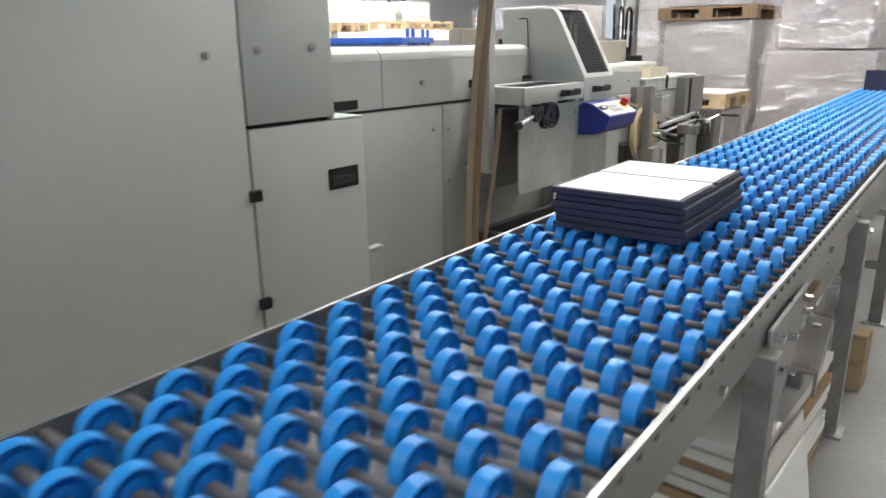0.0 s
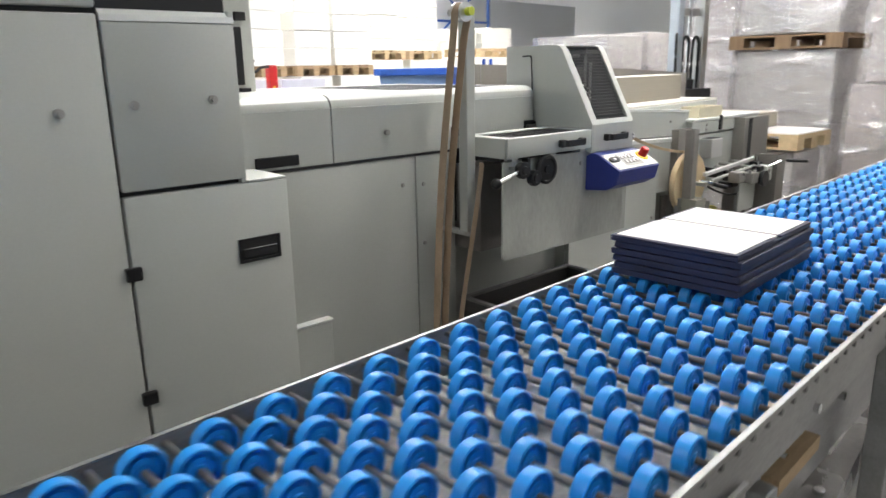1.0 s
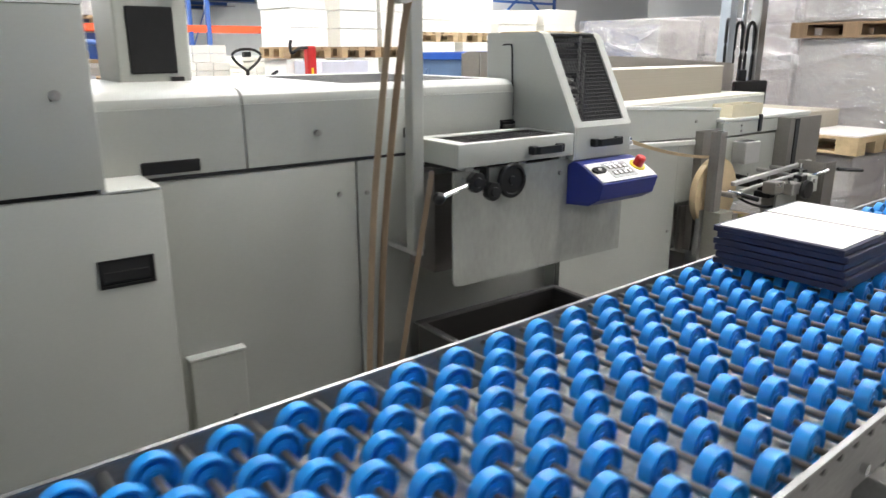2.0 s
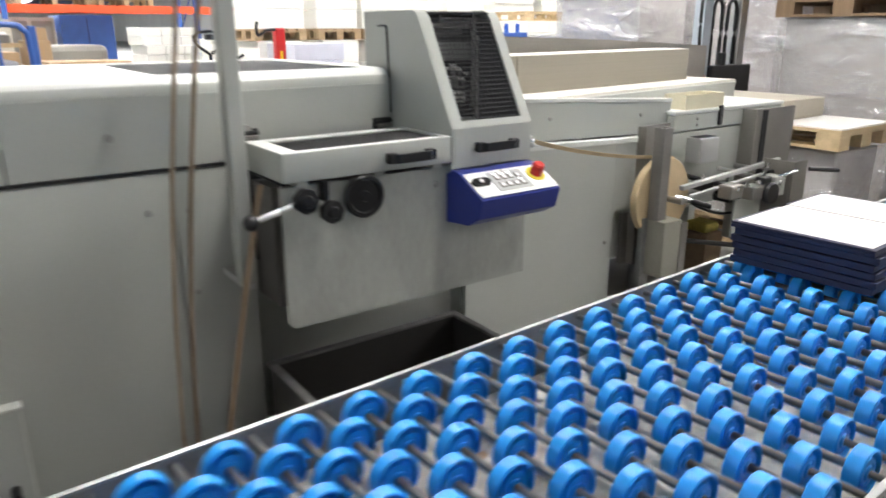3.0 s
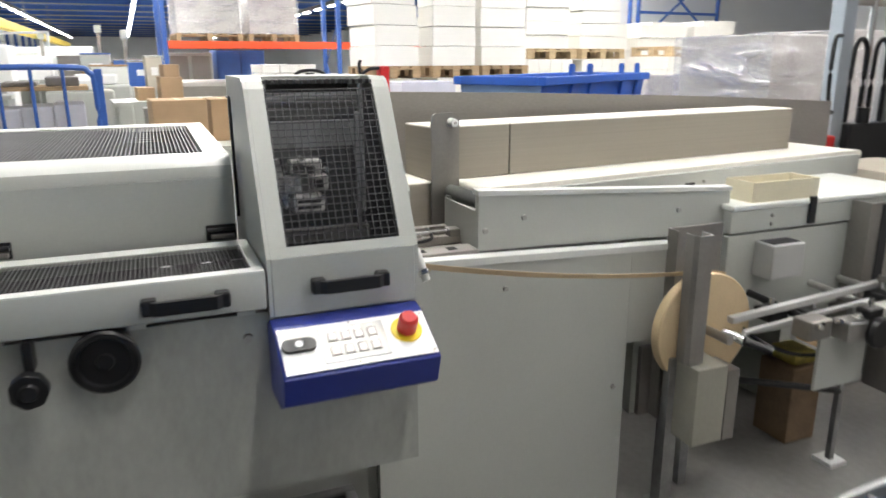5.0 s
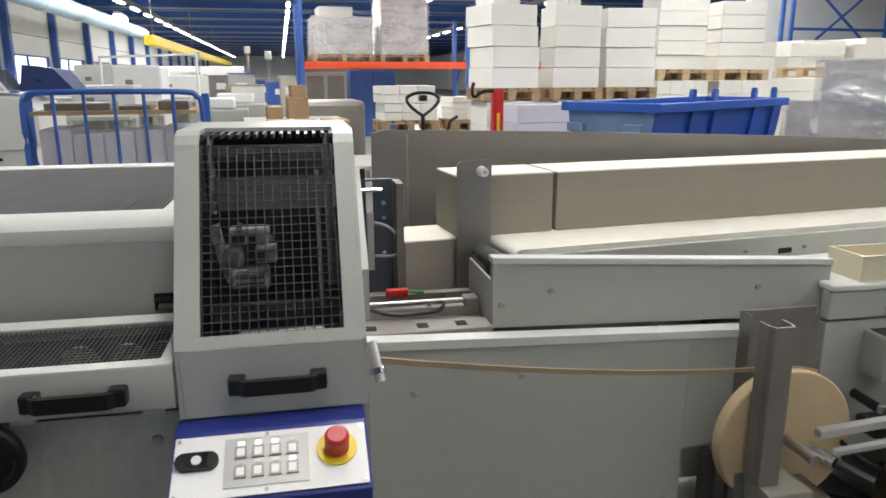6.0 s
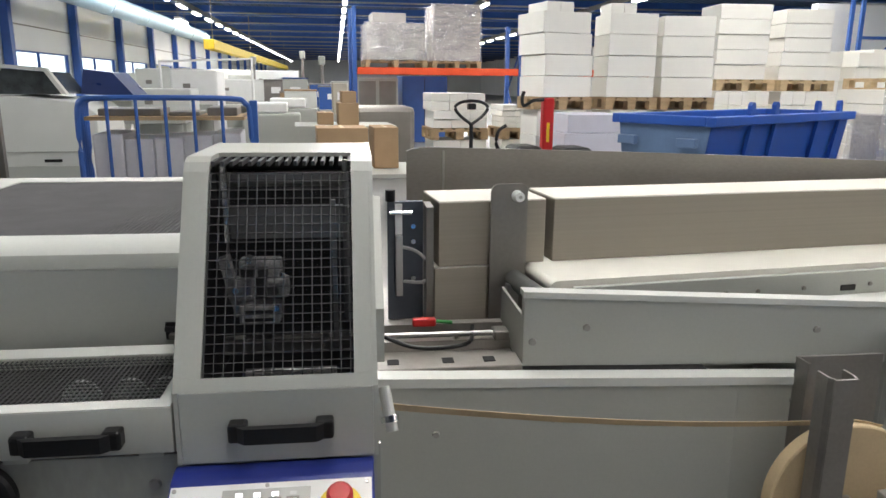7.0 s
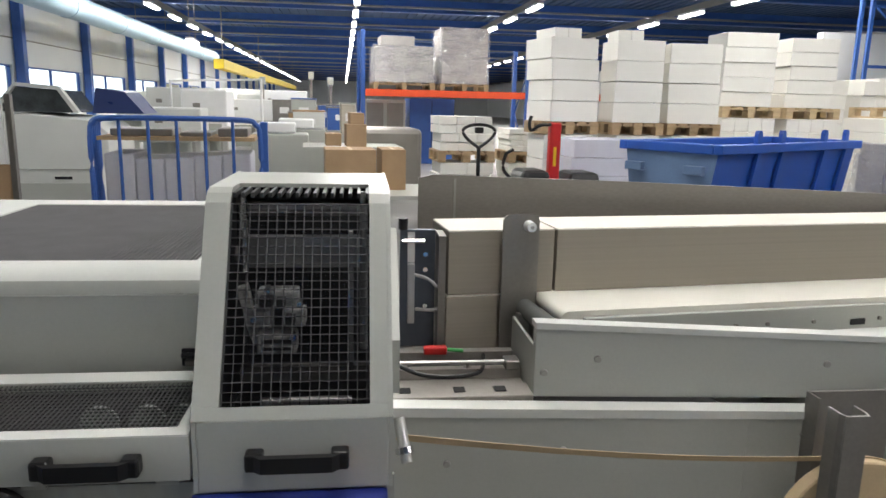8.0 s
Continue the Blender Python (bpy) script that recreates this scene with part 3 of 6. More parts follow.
cover = part("hood_front", B((-2.13, -2.11, 1.89, 2.276, 0.868, 1.036), bevel=0.002), GREY, mid)
part("hood_front", B((-2.13, -2.11, 2.280, 3.215, 0.868, 1.036), bevel=0.002), GREY, mid)
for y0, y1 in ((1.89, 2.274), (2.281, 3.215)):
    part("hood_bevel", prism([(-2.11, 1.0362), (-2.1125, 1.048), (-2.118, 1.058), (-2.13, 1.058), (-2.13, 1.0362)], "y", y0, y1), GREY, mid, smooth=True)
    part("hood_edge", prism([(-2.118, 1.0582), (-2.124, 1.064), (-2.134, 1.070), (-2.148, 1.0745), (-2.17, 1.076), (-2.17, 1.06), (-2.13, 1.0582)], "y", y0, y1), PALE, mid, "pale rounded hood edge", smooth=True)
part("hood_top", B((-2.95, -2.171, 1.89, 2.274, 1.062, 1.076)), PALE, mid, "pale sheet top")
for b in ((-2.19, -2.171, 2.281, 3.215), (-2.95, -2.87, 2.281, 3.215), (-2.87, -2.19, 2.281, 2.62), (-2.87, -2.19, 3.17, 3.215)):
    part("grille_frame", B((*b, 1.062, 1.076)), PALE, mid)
# dark sheet under the grille stands for the shade inside the hood
part("hood_inside_shade", B((-2.87, -2.19, 2.62, 3.17, 1.02, 1.03)), GAP, mid)
bars = bmesh.new()
for k in range(68):
    y = 2.624 + 0.008 * k
    box(bars, -2.87, -2.19, y, y + 0.0026, 1.062, 1.0745)
for k in range(12):
    x = -2.84 + 0.055 * k
    box(bars, x, x + 0.003, 2.62, 3.17, 1.060, 1.064)
tagged(part("hood_grille", bars, GRATE, mid, "dark grey bar grille let into the hood"), kind="stuff")
part("grip_recess", B((-2.112, -2.104, 2.012, 2.155, 0.876, 0.908), bevel=0.004), BLACK, mid, "black grip on the hood edge")
part("dividing_strip", B((-2.116, -2.108, 2.0, 3.22, 0.8595, 0.8675)), GAP, mid)
for y, z in ((2.485, 0.948), (2.80, 0.945)):
    part("lock_knob", R((-2.11, y, z), (-2.098, y, z), 0.009, 16), SCREWSTEEL, mid)
for y, z in ((2.548, 0.766), (2.64, 0.55), (2.64, 0.76)):
    screw(mid, -2.11, y, z, 0.008)
for y in (2.80, 3.185):
    h = part("black_hinge", B((-2.11, -2.104, y - 0.028, y + 0.028, 0.914, 0.944), bevel=0.002), BLACK, mid, "black hinge plate on the hood")
    part("hinge_leaf", B((-2.1038, -2.09, y - 0.02, y + 0.024, 0.918, 0.928), bevel=0.002), DULL, h)
    part("hinge_pin", R((-2.098, y - 0.026, 0.935), (-2.098, y + 0.026, 0.935), 0.005, 10), BLACK, h)

mid.location.x += 0.05
mid.location.y -= 0.01

# ---- lid tray with a grille ----
lid = thing("grille_lid", "shallow grey hinged lid with a black grille and handle", "machine lid", (-1.88, 2.98, 0.87))
LX0, LX1, LY0, LY1, LZ0, LZ1 = -2.02, -1.789, 2.766, 3.219, 0.852, 0.918
part("front", B((LX1 - 0.012, LX1, LY0, LY1, LZ0, LZ1), bevel=0.004), GREY, lid, smooth=True)
part("side", B((LX0, LX1 - 0.0125, LY0, LY0 + 0.012, LZ0, LZ1), bevel=0.003), GREY, lid)
part("side", B((LX0, LX1 - 0.0125, LY1 - 0.012, LY1, LZ0, LZ1), bevel=0.003), GREY, lid)
for b in ((LX1 - 0.026, LX1 - 0.001, LY0 + 0.001, LY1 - 0.001), (LX0, LX0 + 0.04, LY0 + 0.001, LY1 - 0.001), (LX0 + 0.04, LX1 - 0.026, LY0 + 0.001, LY0 + 0.045), (LX0 + 0.04, LX1 - 0.026, LY1 - 0.02, LY1 - 0.001)):
    part("top_frame", B((*b, LZ1 - 0.002, LZ1 + 0.001)), PALE, lid, "pale top frame")
# near-black floor puts the shade below the lid's grille into its colour
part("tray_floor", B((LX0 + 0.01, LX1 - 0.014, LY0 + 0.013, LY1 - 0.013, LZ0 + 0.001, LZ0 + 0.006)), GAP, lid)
bars = bmesh.new()
for k in range(55):
    y = LY0 + 0.05 + 0.007 * k
    box(bars, LX0 + 0.04, LX1 - 0.026, y, y + 0.0016, LZ1 - 0.005, LZ1 - 0.003)
for k in range(14):
    x = LX0 + 0.046 + 0.0112 * k
    box(bars, x, x + 0.0018, LY0 + 0.045, LY1 - 0.02, LZ1 - 0.0075, LZ1 - 0.0055)
tagged(part("grille", bars, mat("dark_lid_wire", (0.075, 0.074, 0.076), 0.55, 0, 0.2, 20, 200, 0.05, 0.3), lid, "dark grey wire grille"), kind="stuff")
for y in (3.068, 3.135, 3.185):
    part("gear_ring", ring_profile([(-0.004, 0.024), (-0.004, 0.027), (0.004, 0.027), (0.004, 0.024)], 28, (-1.90, y, 0.886)), ALU, lid, "steel ring under the grille")


def bar_handle(parent, x, y0, y1, z):
    """A black bridge handle that stands off a front face at x."""
    h = part("handle", prism([(x + 0.020, y0 + 0.010), (x + 0.030, y0 + 0.022), (x + 0.030, y1 - 0.022), (x + 0.020, y1 - 0.010), (x + 0.017, y1 - 0.020), (x + 0.020, y1 - 0.026), (x + 0.020, y0 + 0.026), (x + 0.017, y0 + 0.020)], "z", z - 0.011, z + 0.011), BLACK, parent, "black plastic bar handle")
    for y in (y0, y1 - 0.024):
        part("handle_foot", B((x - 0.001, x + 0.022, y, y + 0.024, z - 0.013, z + 0.013), bevel=0.004), BLACK, h)


bar_handle(lid, LX1, 3.026, 3.160, 0.883)

# ---- front plate with knobs ----
plate = thing("front_plate", "grey sheet metal front with toned-in knob reflections below the lid", "machine panel", (-1.84, 3.1, 0.49))
# darker upright smudges in the colour stand for blurred knob reflections
GLOSSGREY = mat("reflecting_grey_paint", (0.42, 0.43, 0.395), 0.22, 0, 0.12, 4.2, 60, 0.015, 0.7, grime=(0.31, 0.317, 0.292), stretch=(1, 1.3, 0.62))
part("sheet", prism([(2.765, 0.828), (2.765, 0.508), (2.768, 0.498), (2.775, 0.491), (2.785, 0.488), (3.49, 0.488), (3.49, 0.828)], "x", -1.836, -1.83), GLOSSGREY, plate)
# brown-grey block stands for the shade in the open recess
part("recess_shade", B((-2.108, -1.97, 2.80, 3.49, 0.492, 0.80)), TAUPE, plate, "solid block standing for the shaded recess behind the sheet")
part("slot_shadow", B((-2.05, -1.86, 2.78, 3.225, 0.826, 0.862)), GAP, plate)
for y in (2.80, 3.0, 3.17):
    part("bracket", B((-1.858, -1.822, y, y + 0.03, 0.829, 0.852)), GREY, plate)
screw(plate, -1.83, 3.185, 0.785, 0.009)
screw(plate, -1.83, 3.44, 0.76, 0.006)
plate.location.x += 0.02
plate.location.z += 0.012
hw = part("handwheel", ring_profile([(-0.012, 0.012), (-0.012, 0.044), (-0.004, 0.052), (0.006, 0.052), (0.010, 0.048), (0.010, 0.041), (0.003, 0.038), (0.003, 0.014), (0.008, 0.012), (0.008, 0.004)], 36, (-1.812, 2.966, 0.788)), BLACK, plate, "round black handwheel", smooth=True)
part("shaft", R((-1.835, 2.966, 0.788), (-1.818, 2.966, 0.788), 0.01, 14), STEEL, plate)
part("black_clip", B((-1.832, -1.80, 2.857, 2.871, 0.79, 0.838), bevel=0.003), BLACK, plate)


def star_knob(parent, x, y, z, r, name="star_knob"):
    out = []
    for k in range(40):
        a = k * math.tau / 40
        rr = r * (1 + 0.035 * math.cos(7 * a))
        out.append((y + rr * math.cos(a), z + rr * math.sin(a)))
    k = part(name, prism(out, "x", x, x + 0.022, bevel=0.002), BLACK, parent, "black lobed plastic knob")
    part("knob_cap", R((x + 0.0221, y, z), (x + 0.027, y, z), r * 0.55, 18, r * 0.45), BLACK, k)
    return k


star_knob(plate, -1.79, 2.864, 0.772, 0.0265)
part("knob_stem", R((-1.831, 2.864, 0.772), (-1.791, 2.864, 0.772), 0.007, 10), STEEL, plate)
k1 = star_knob(plate, -1.785, 2.800, 0.806, 0.028, "clamp_knob")
part("knob_stem", R((-1.831, 2.800, 0.806), (-1.786, 2.800, 0.806), 0.008, 10), STEEL, plate)
lev = part("lever_arm", R((-1.772, 2.785, 0.804), (-1.772, 2.685, 0.779), 0.0062, 12), mat("polished_lever", (0.85, 0.85, 0.84), 0.25, 0.5, 0.04), plate, "chrome lever arm")
part("ball_grip", ring_profile([(-0.017, 0.004), (-0.014, 0.011), (-0.007, 0.0165), (0.002, 0.0175), (0.010, 0.0145), (0.016, 0.008), (0.018, 0.003)], 18, (-1.772, 2.673, 0.776)), BLACK, lev, "black ball grip", smooth=True)
part("cone", R((-1.772, 2.793, 0.806), (-1.772, 2.765, 0.799), 0.010, 12, 0.006), BLACK, lev)

# ---- guard box with a wire window ----
guard = thing("window_guard", "upright grey guard box with a wire mesh window and black handle", "machine guard", (-2.0, 3.355, 0.83))
GY0, GY1 = 3.222, 3.487
PROFILE = [(-1.79, 0.834), (-1.79, 0.936), (-1.938, 1.205), (-1.950, 1.218), (-1.968, 1.224), (-2.22, 1.224), (-2.22, 0.834)]
for y0, y1 in ((GY0, GY0 + 0.006), (GY1 - 0.006, GY1)):
    part("side_plate", prism(PROFILE, "y", y0, y1), GREY, guard, "grey side plate")
front = part("front_panel", B((-1.80, -1.789, GY0 + 0.0062, GY1 - 0.0062, 0.834, 0.936), bevel=0.002), GREY, guard)
bar_handle(guard, -1.789, 3.292, 3.428, 0.885)
# black back, floor and linings put the shade inside the guard into colour
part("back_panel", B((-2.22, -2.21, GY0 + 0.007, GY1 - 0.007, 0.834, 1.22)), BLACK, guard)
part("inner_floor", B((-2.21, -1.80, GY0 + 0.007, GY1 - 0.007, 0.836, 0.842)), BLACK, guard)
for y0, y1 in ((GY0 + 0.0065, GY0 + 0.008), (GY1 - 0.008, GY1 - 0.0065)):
    part("shade_lining", prism([(-1.81, 0.845), (-1.81, 0.92), (-1.955, 1.19), (-2.205, 1.20), (-2.205, 0.845)], "y", y0, y1), BLACK, guard)
run, rise = -0.148, 0.269
ln = math.hypot(run, rise)


def slope_at(s, off=0.0):
    """A point on the sloping window, s metres up from its foot, off metres out from it."""
    return (-1.79 + run / ln * s + rise / ln * off, 0.936 + rise / ln * s - run / ln * off)


def slope_bar(s0, s1, y0, y1, lo, hi):
    return prism([slope_at(s0, lo), slope_at(s1, lo), slope_at(s1, hi), slope_at(s0, hi)], "y", y0, y1)


WY0, WY1 = 3.257, 3.456
part("window_frame", slope_bar(0.0, 0.018, GY0 + 0.0062, GY1 - 0.0062, -0.006, 0.001), GREY, guard)
part("window_frame", slope_bar(0.0182, ln, GY0 + 0.0062, WY0, -0.006, 0.001), GREY, guard)
part("window_frame", slope_bar(0.0182, ln, WY1, GY1 - 0.0062, -0.006, 0.001), GREY, guard)
for y0, y1 in ((GY0 + 0.0062, WY0), (WY1, GY1 - 0.0062)):
    part("roof_strip", prism([(-1.938, 1.205), (-1.950, 1.218), (-1.968, 1.2245), (-2.20, 1.2245), (-2.20, 1.218), (-1.968, 1.218), (-1.944, 1.20)], "y", y0, y1), GREY, guard)
part("roof_back", B((-2.20, -2.02, WY0, WY1, 1.218, 1.2245)), GREY, guard)
grid = bmesh.new()
pitch = 0.0128
for k in range(16):
    y = WY0 + 0.002 + pitch * k
    v = slope_bar(0.018, ln, y, y + 0.0014, -0.003, -0.0012)
    m0 = bpy.data.meshes.new("t")
    v.to_mesh(m0)
    grid.from_mesh(m0)
    v.free()
    bpy.data.meshes.remove(m0)
    box(grid, -2.02, -1.945, y, y + 0.0050, 1.212, 1.219)
for k in range(23):
    s = 0.024 + pitch * k
    v = slope_bar(s, s + 0.0014, WY0, WY1, -0.0046, -0.003)
    m0 = bpy.data.meshes.new("t")
    v.to_mesh(m0)
    grid.from_mesh(m0)
    v.free()
    bpy.data.meshes.remove(m0)
WIRE = mat("grey_wire", (0.055, 0.055, 0.058), 0.5, 0.2, 0.1)
tagged(part("wire_mesh", grid, WIRE, guard, "square wire mesh over the window"), kind="stuff")
part("clear_pane", slope_bar(0.018, ln - 0.002, WY0, WY1, -0.0085, -0.0065), glass("smoky_pane", (0.01, 0.01, 0.014), 0.32, 0.12), guard, "smoked clear pane")
WORN = mat("worn_pale_casting", (0.62, 0.61, 0.58), 0.4, 0.35, 0.35, 60, 200, 0.1, grime=(0.16, 0.155, 0.15))
mech = part("gripper_block", B((-1.955, -1.925, 3.292, 3.352, 1.052, 1.078), (-1.95, -1.92, 3.284, 3.312, 1.018, 1.050), (-1.95, -1.92, 3.330, 3.362, 1.022, 1.050), (-1.94, -1.905, 3.292, 3.350, 0.986, 1.016), bevel=0.004), WORN, guard, "worn pale gripper head inside the guard")
for y0, y1, z0, z1 in ((3.298, 3.316, 1.058, 1.071), (3.322, 3.334, 1.056, 1.069), (3.300, 3.342, 1.003, 1.009), (3.300, 3.342, 0.992, 0.997), (3.334, 3.348, 1.030, 1.044)):
    part("gripper_slot", B((-1.926, -1.903, y0, y1, z0, z1)), GAP, mech)
part("gripper_arm", prism([(3.262, 1.078), (3.276, 1.082), (3.292, 1.000), (3.284, 0.988), (3.274, 1.020)], "x", -1.955, -1.935), WORN, mech, "bent pale arm")
for y, z in ((3.290, 1.04), (3.345, 1.012), (3.356, 1.062), (3.31, 1.084)):
    part("bolt", R((-1.92, y, z), (-1.90, y, z), 0.0045, 10), CHROME, mech)
for z in (1.185, 1.128):
    part("glossy_bar", B((-2.06, -2.04, WY0 - 0.01, WY1 + 0.01, z - 0.008, z + 0.008), bevel=0.004), STEEL, guard, "polished cross bar")
part("guide_post", R((-2.0, 3.263, 1.09), (-2.0, 3.263, 1.215), 0.009, 16), CHROME, guard, "bright guide post")
part("guide_post", R((-2.0, 3.448, 0.96), (-2.0, 3.448, 1.215), 0.006, 16), STEEL, guard, "bright guide post")
part("foot_bar", R((-1.89, 3.30, 0.918), (-1.89, 3.43, 0.918), 0.007, 14), STEEL, guard, "polished foot bar")
part("cross_shaft", R((-2.08, WY0 - 0.02, 1.10), (-2.08, WY1 + 0.02, 1.10), 0.012, 16), DULL, guard)
part("cross_shaft", R((-2.10, WY0 - 0.02, 1.17), (-2.10, WY1 + 0.02, 1.17), 0.009, 16), DULL, guard)
part("guide_plate", B((-2.04, -2.02, 3.25, 3.46, 1.09, 1.14)), GALV, guard)
part("tie_bar", B((-2.02, -2.0, 3.25, 3.46, 0.905, 0.93)), DULL, guard)
part("chain_link", B((-1.965, -1.955, 3.425, 3.432, 0.93, 1.16)), STEEL, guard)
wing = part("hinge_wing", prism([(-1.89, 0.96), (-1.86, 0.94), (-1.86, 1.02), (-1.99, 1.16), (-2.0, 1.13)], "y", GY1 + 0.0005, GY1 + 0.012), GREY, guard, "grey hinge flange on the side")
pin = part("latch_pin", R((-1.83, GY1 + 0.010, 0.915), (-1.80, GY1 + 0.020, 0.862), 0.008, 14), ALU, guard, "aluminium latch pin")
part("pin_collar", R((-1.812, GY1 + 0.016, 0.88), (-1.808, GY1 + 0.0175, 0.872), 0.013, 14), CHROME, pin)
part("wire_arm", tube(bend([(-2.125, 3.212, 1.185), (-2.095, 3.212, 1.186), (-2.082, 3.212, 1.18), (-2.078, 3.212, 1.13), (-2.070, 3.212, 0.955)]), 0.003), BLACK, guard, "thin black wire arm")

# ---- control box ----
ctl = thing("control_box", "blue control box with white keypad face and red stop button", "control panel", (-1.72, 3.348, 0.70))
CY0, CY1 = 3.219, 3.480
part("enclosure", prism([(-1.775, 0.832), (-1.757, 0.828), (-1.660, 0.776), (-1.676, 0.724), (-1.72, 0.700), (-1.829, 0.690), (-1.829, 0.81), (-1.79, 0.832)], "y", CY0, CY1, bevel=0.003), NAVYBOX, ctl)
SL = math.hypot(0.097, 0.052)


def face_at(s, off=0.0):
    return (-1.757 + 0.097 / SL * s + 0.052 / SL * off, 0.828 - 0.052 / SL * s + 0.097 / SL * off)


def face_plate(name, s0, s1, y0, y1, lo, hi, material, parent, label=""):
    return part(name, prism([face_at(s0, lo), face_at(s1, lo), face_at(s1, hi), face_at(s0, hi)], "y", y0, y1), material, parent, label)


face = face_plate("face_plate", 0.010, 0.104, CY0 + 0.004, CY1 - 0.004, 0.0032, 0.0045, WHITE, ctl, "white printed face plate")
SILVER = mat("silver_keypad", (0.44, 0.44, 0.425), 0.4, 0.2, 0.06)
LED = mat("lit_white_lamp", (0.9, 0.9, 0.9), 0.4, emit=(1, 1, 1), power=2.5, bump=0)
pad = face_plate("keypad", 0.019, 0.092, 3.288, 3.398, 0.0046, 0.006, SILVER, ctl, "silver keypad with eight keys")
for r in range(2):
    for c in range(4):
        y, s = 3.301 + 0.0225 * c, 0.033 + 0.029 * r
        key = face_plate("key", s, s + 0.018, y, y + 0.016, 0.006, 0.0085, DULL, pad)
        face_plate("key_cap", s + 0.003, s + 0.015, y + 0.003, y + 0.013, 0.0085, 0.009, WHITE, key)
        face_plate("key_lamp", s - 0.008, s - 0.003, y + 0.004, y + 0.012, 0.006, 0.007, LED if (r == 0 and c < 3) or (r == 1 and c == 3) else ALU, key)


def face_disc(name, s, y, r, lo, hi, material, parent, label="", n=28, r2=None):
    a, b = face_at(s, lo), face_at(s, hi)
    return part(name, R((a[0], y, a[1]), (b[0], y, b[1]), r, n, r2), material, parent, label, smooth=True)


sw = face_plate("double_switch", 0.037, 0.063, 3.238, 3.268, 0.0046, 0.011, BLACK, ctl, "oval black double push button")
for y in (3.238, 3.268):
    face_disc("switch_end", 0.050, y, 0.013, 0.0046, 0.011, BLACK, sw)
face_disc("lens", 0.050, 3.253, 0.0065, 0.011, 0.013, WHITE, sw)
estop = face_disc("stop_base", 0.048, 3.436, 0.027, 0.0046, 0.0075, YELLOW, ctl, "yellow disc under the stop button")
face_disc("stop_button", 0.048, 3.436, 0.0165, 0.0076, 0.034, RED, estop, "red mushroom stop button")
face_disc("stop_cap", 0.048, 3.436, 0.0165, 0.0341, 0.039, RED, estop, r2=0.0125)
for y, s in ((3.228, 0.016), (3.470, 0.016), (3.228, 0.098), (3.470, 0.098), (3.343, 0.014), (3.343, 0.098)):
    face_disc("screw", s, y, 0.0028, 0.0046, 0.006, STEEL, ctl, n=8)

# ---- black bin under the front plate ----
binn = thing("black_bin", "open black plastic bin with a pale rim under the machine", "bin", (-1.80, 3.1, 0))
BX0, BX1, BY0, BY1, BZ = -2.03, -1.50, 2.79, 3.40, 0.31
part("floor", B((BX0 + 0.02, BX1 - 0.02, BY0 + 0.02, BY1 - 0.02, 0.0, 0.012)), BINBLACK, binn)
for b in ((BX0, BX0 + 0.012, BY0, BY1), (BX1 - 0.012, BX1, BY0, BY1), (BX0 + 0.012, BX1 - 0.012, BY0, BY0 + 0.012), (BX0 + 0.012, BX1 - 0.012, BY1 - 0.012, BY1)):
    part("wall", B((*b, 0.0, BZ)), BINBLACK, binn)
# rim grey lifted to carry a highlight in its colour
RIM = mat("worn_highlit_rim", (0.16, 0.155, 0.15), 0.45, 0, 0.3, 20)
for b in ((BX0 - 0.01, BX0 + 0.014, BY0 - 0.01, BY1 + 0.01), (BX1 - 0.014, BX1 + 0.01, BY0 - 0.01, BY1 + 0.01), (BX0 + 0.0142, BX1 - 0.0142, BY0 - 0.01, BY0 + 0.014), (BX0 + 0.0142, BX1 - 0.0142, BY1 - 0.014, BY1 + 0.01)):
    part("rim", B((*b, BZ + 0.0005, BZ + 0.010), bevel=0.003), RIM, binn)
part("grip_slot", B((BX0 + 0.25, BX0 + 0.37, BY1 + 0.0142, BY1 + 0.018, BZ - 0.07, BZ - 0.04)), GAP, binn)

# ---- kraft tape over a pulley on an aluminium post ----
mast = thing("tape_post", "slim aluminium post with a tape pulley at its top", "post", (-1.93, 2.70, 0.66))
part("profile", B((-1.945, -1.905, 2.692, 2.732, 0.60, 1.32), bevel=0.004), GREY, mast)
part("arm", B((-2.108, -1.905, 2.70, 2.725, 0.585, 0.60)), ALU, mast)
pul = part("pulley", ring_profile([(-0.02, 0.008), (-0.02, 0.03), (-0.016, 0.03), (-0.014, 0.024), (0.014, 0.024), (0.016, 0.03), (0.02, 0.03), (0.02, 0.008)], 28, (-1.87, 2.64, 1.315)), ALU, mast, "grooved tape pulley", smooth=True)
part("hub_cap", R((-1.845, 2.64, 1.315), (-1.825, 2.64, 1.315), 0.013, 14), mat("lime_cap", (0.45, 0.5, 0.03), 0.4), mast, "lime green hub cap")
part("pulley_axle", R((-1.93, 2.64, 1.315), (-1.85, 2.64, 1.315), 0.006, 10), STEEL, mast)
part("pulley_arm", B((-1.925, -1.915, 2.632, 2.712, 1.305, 1.325)), ALU, mast)


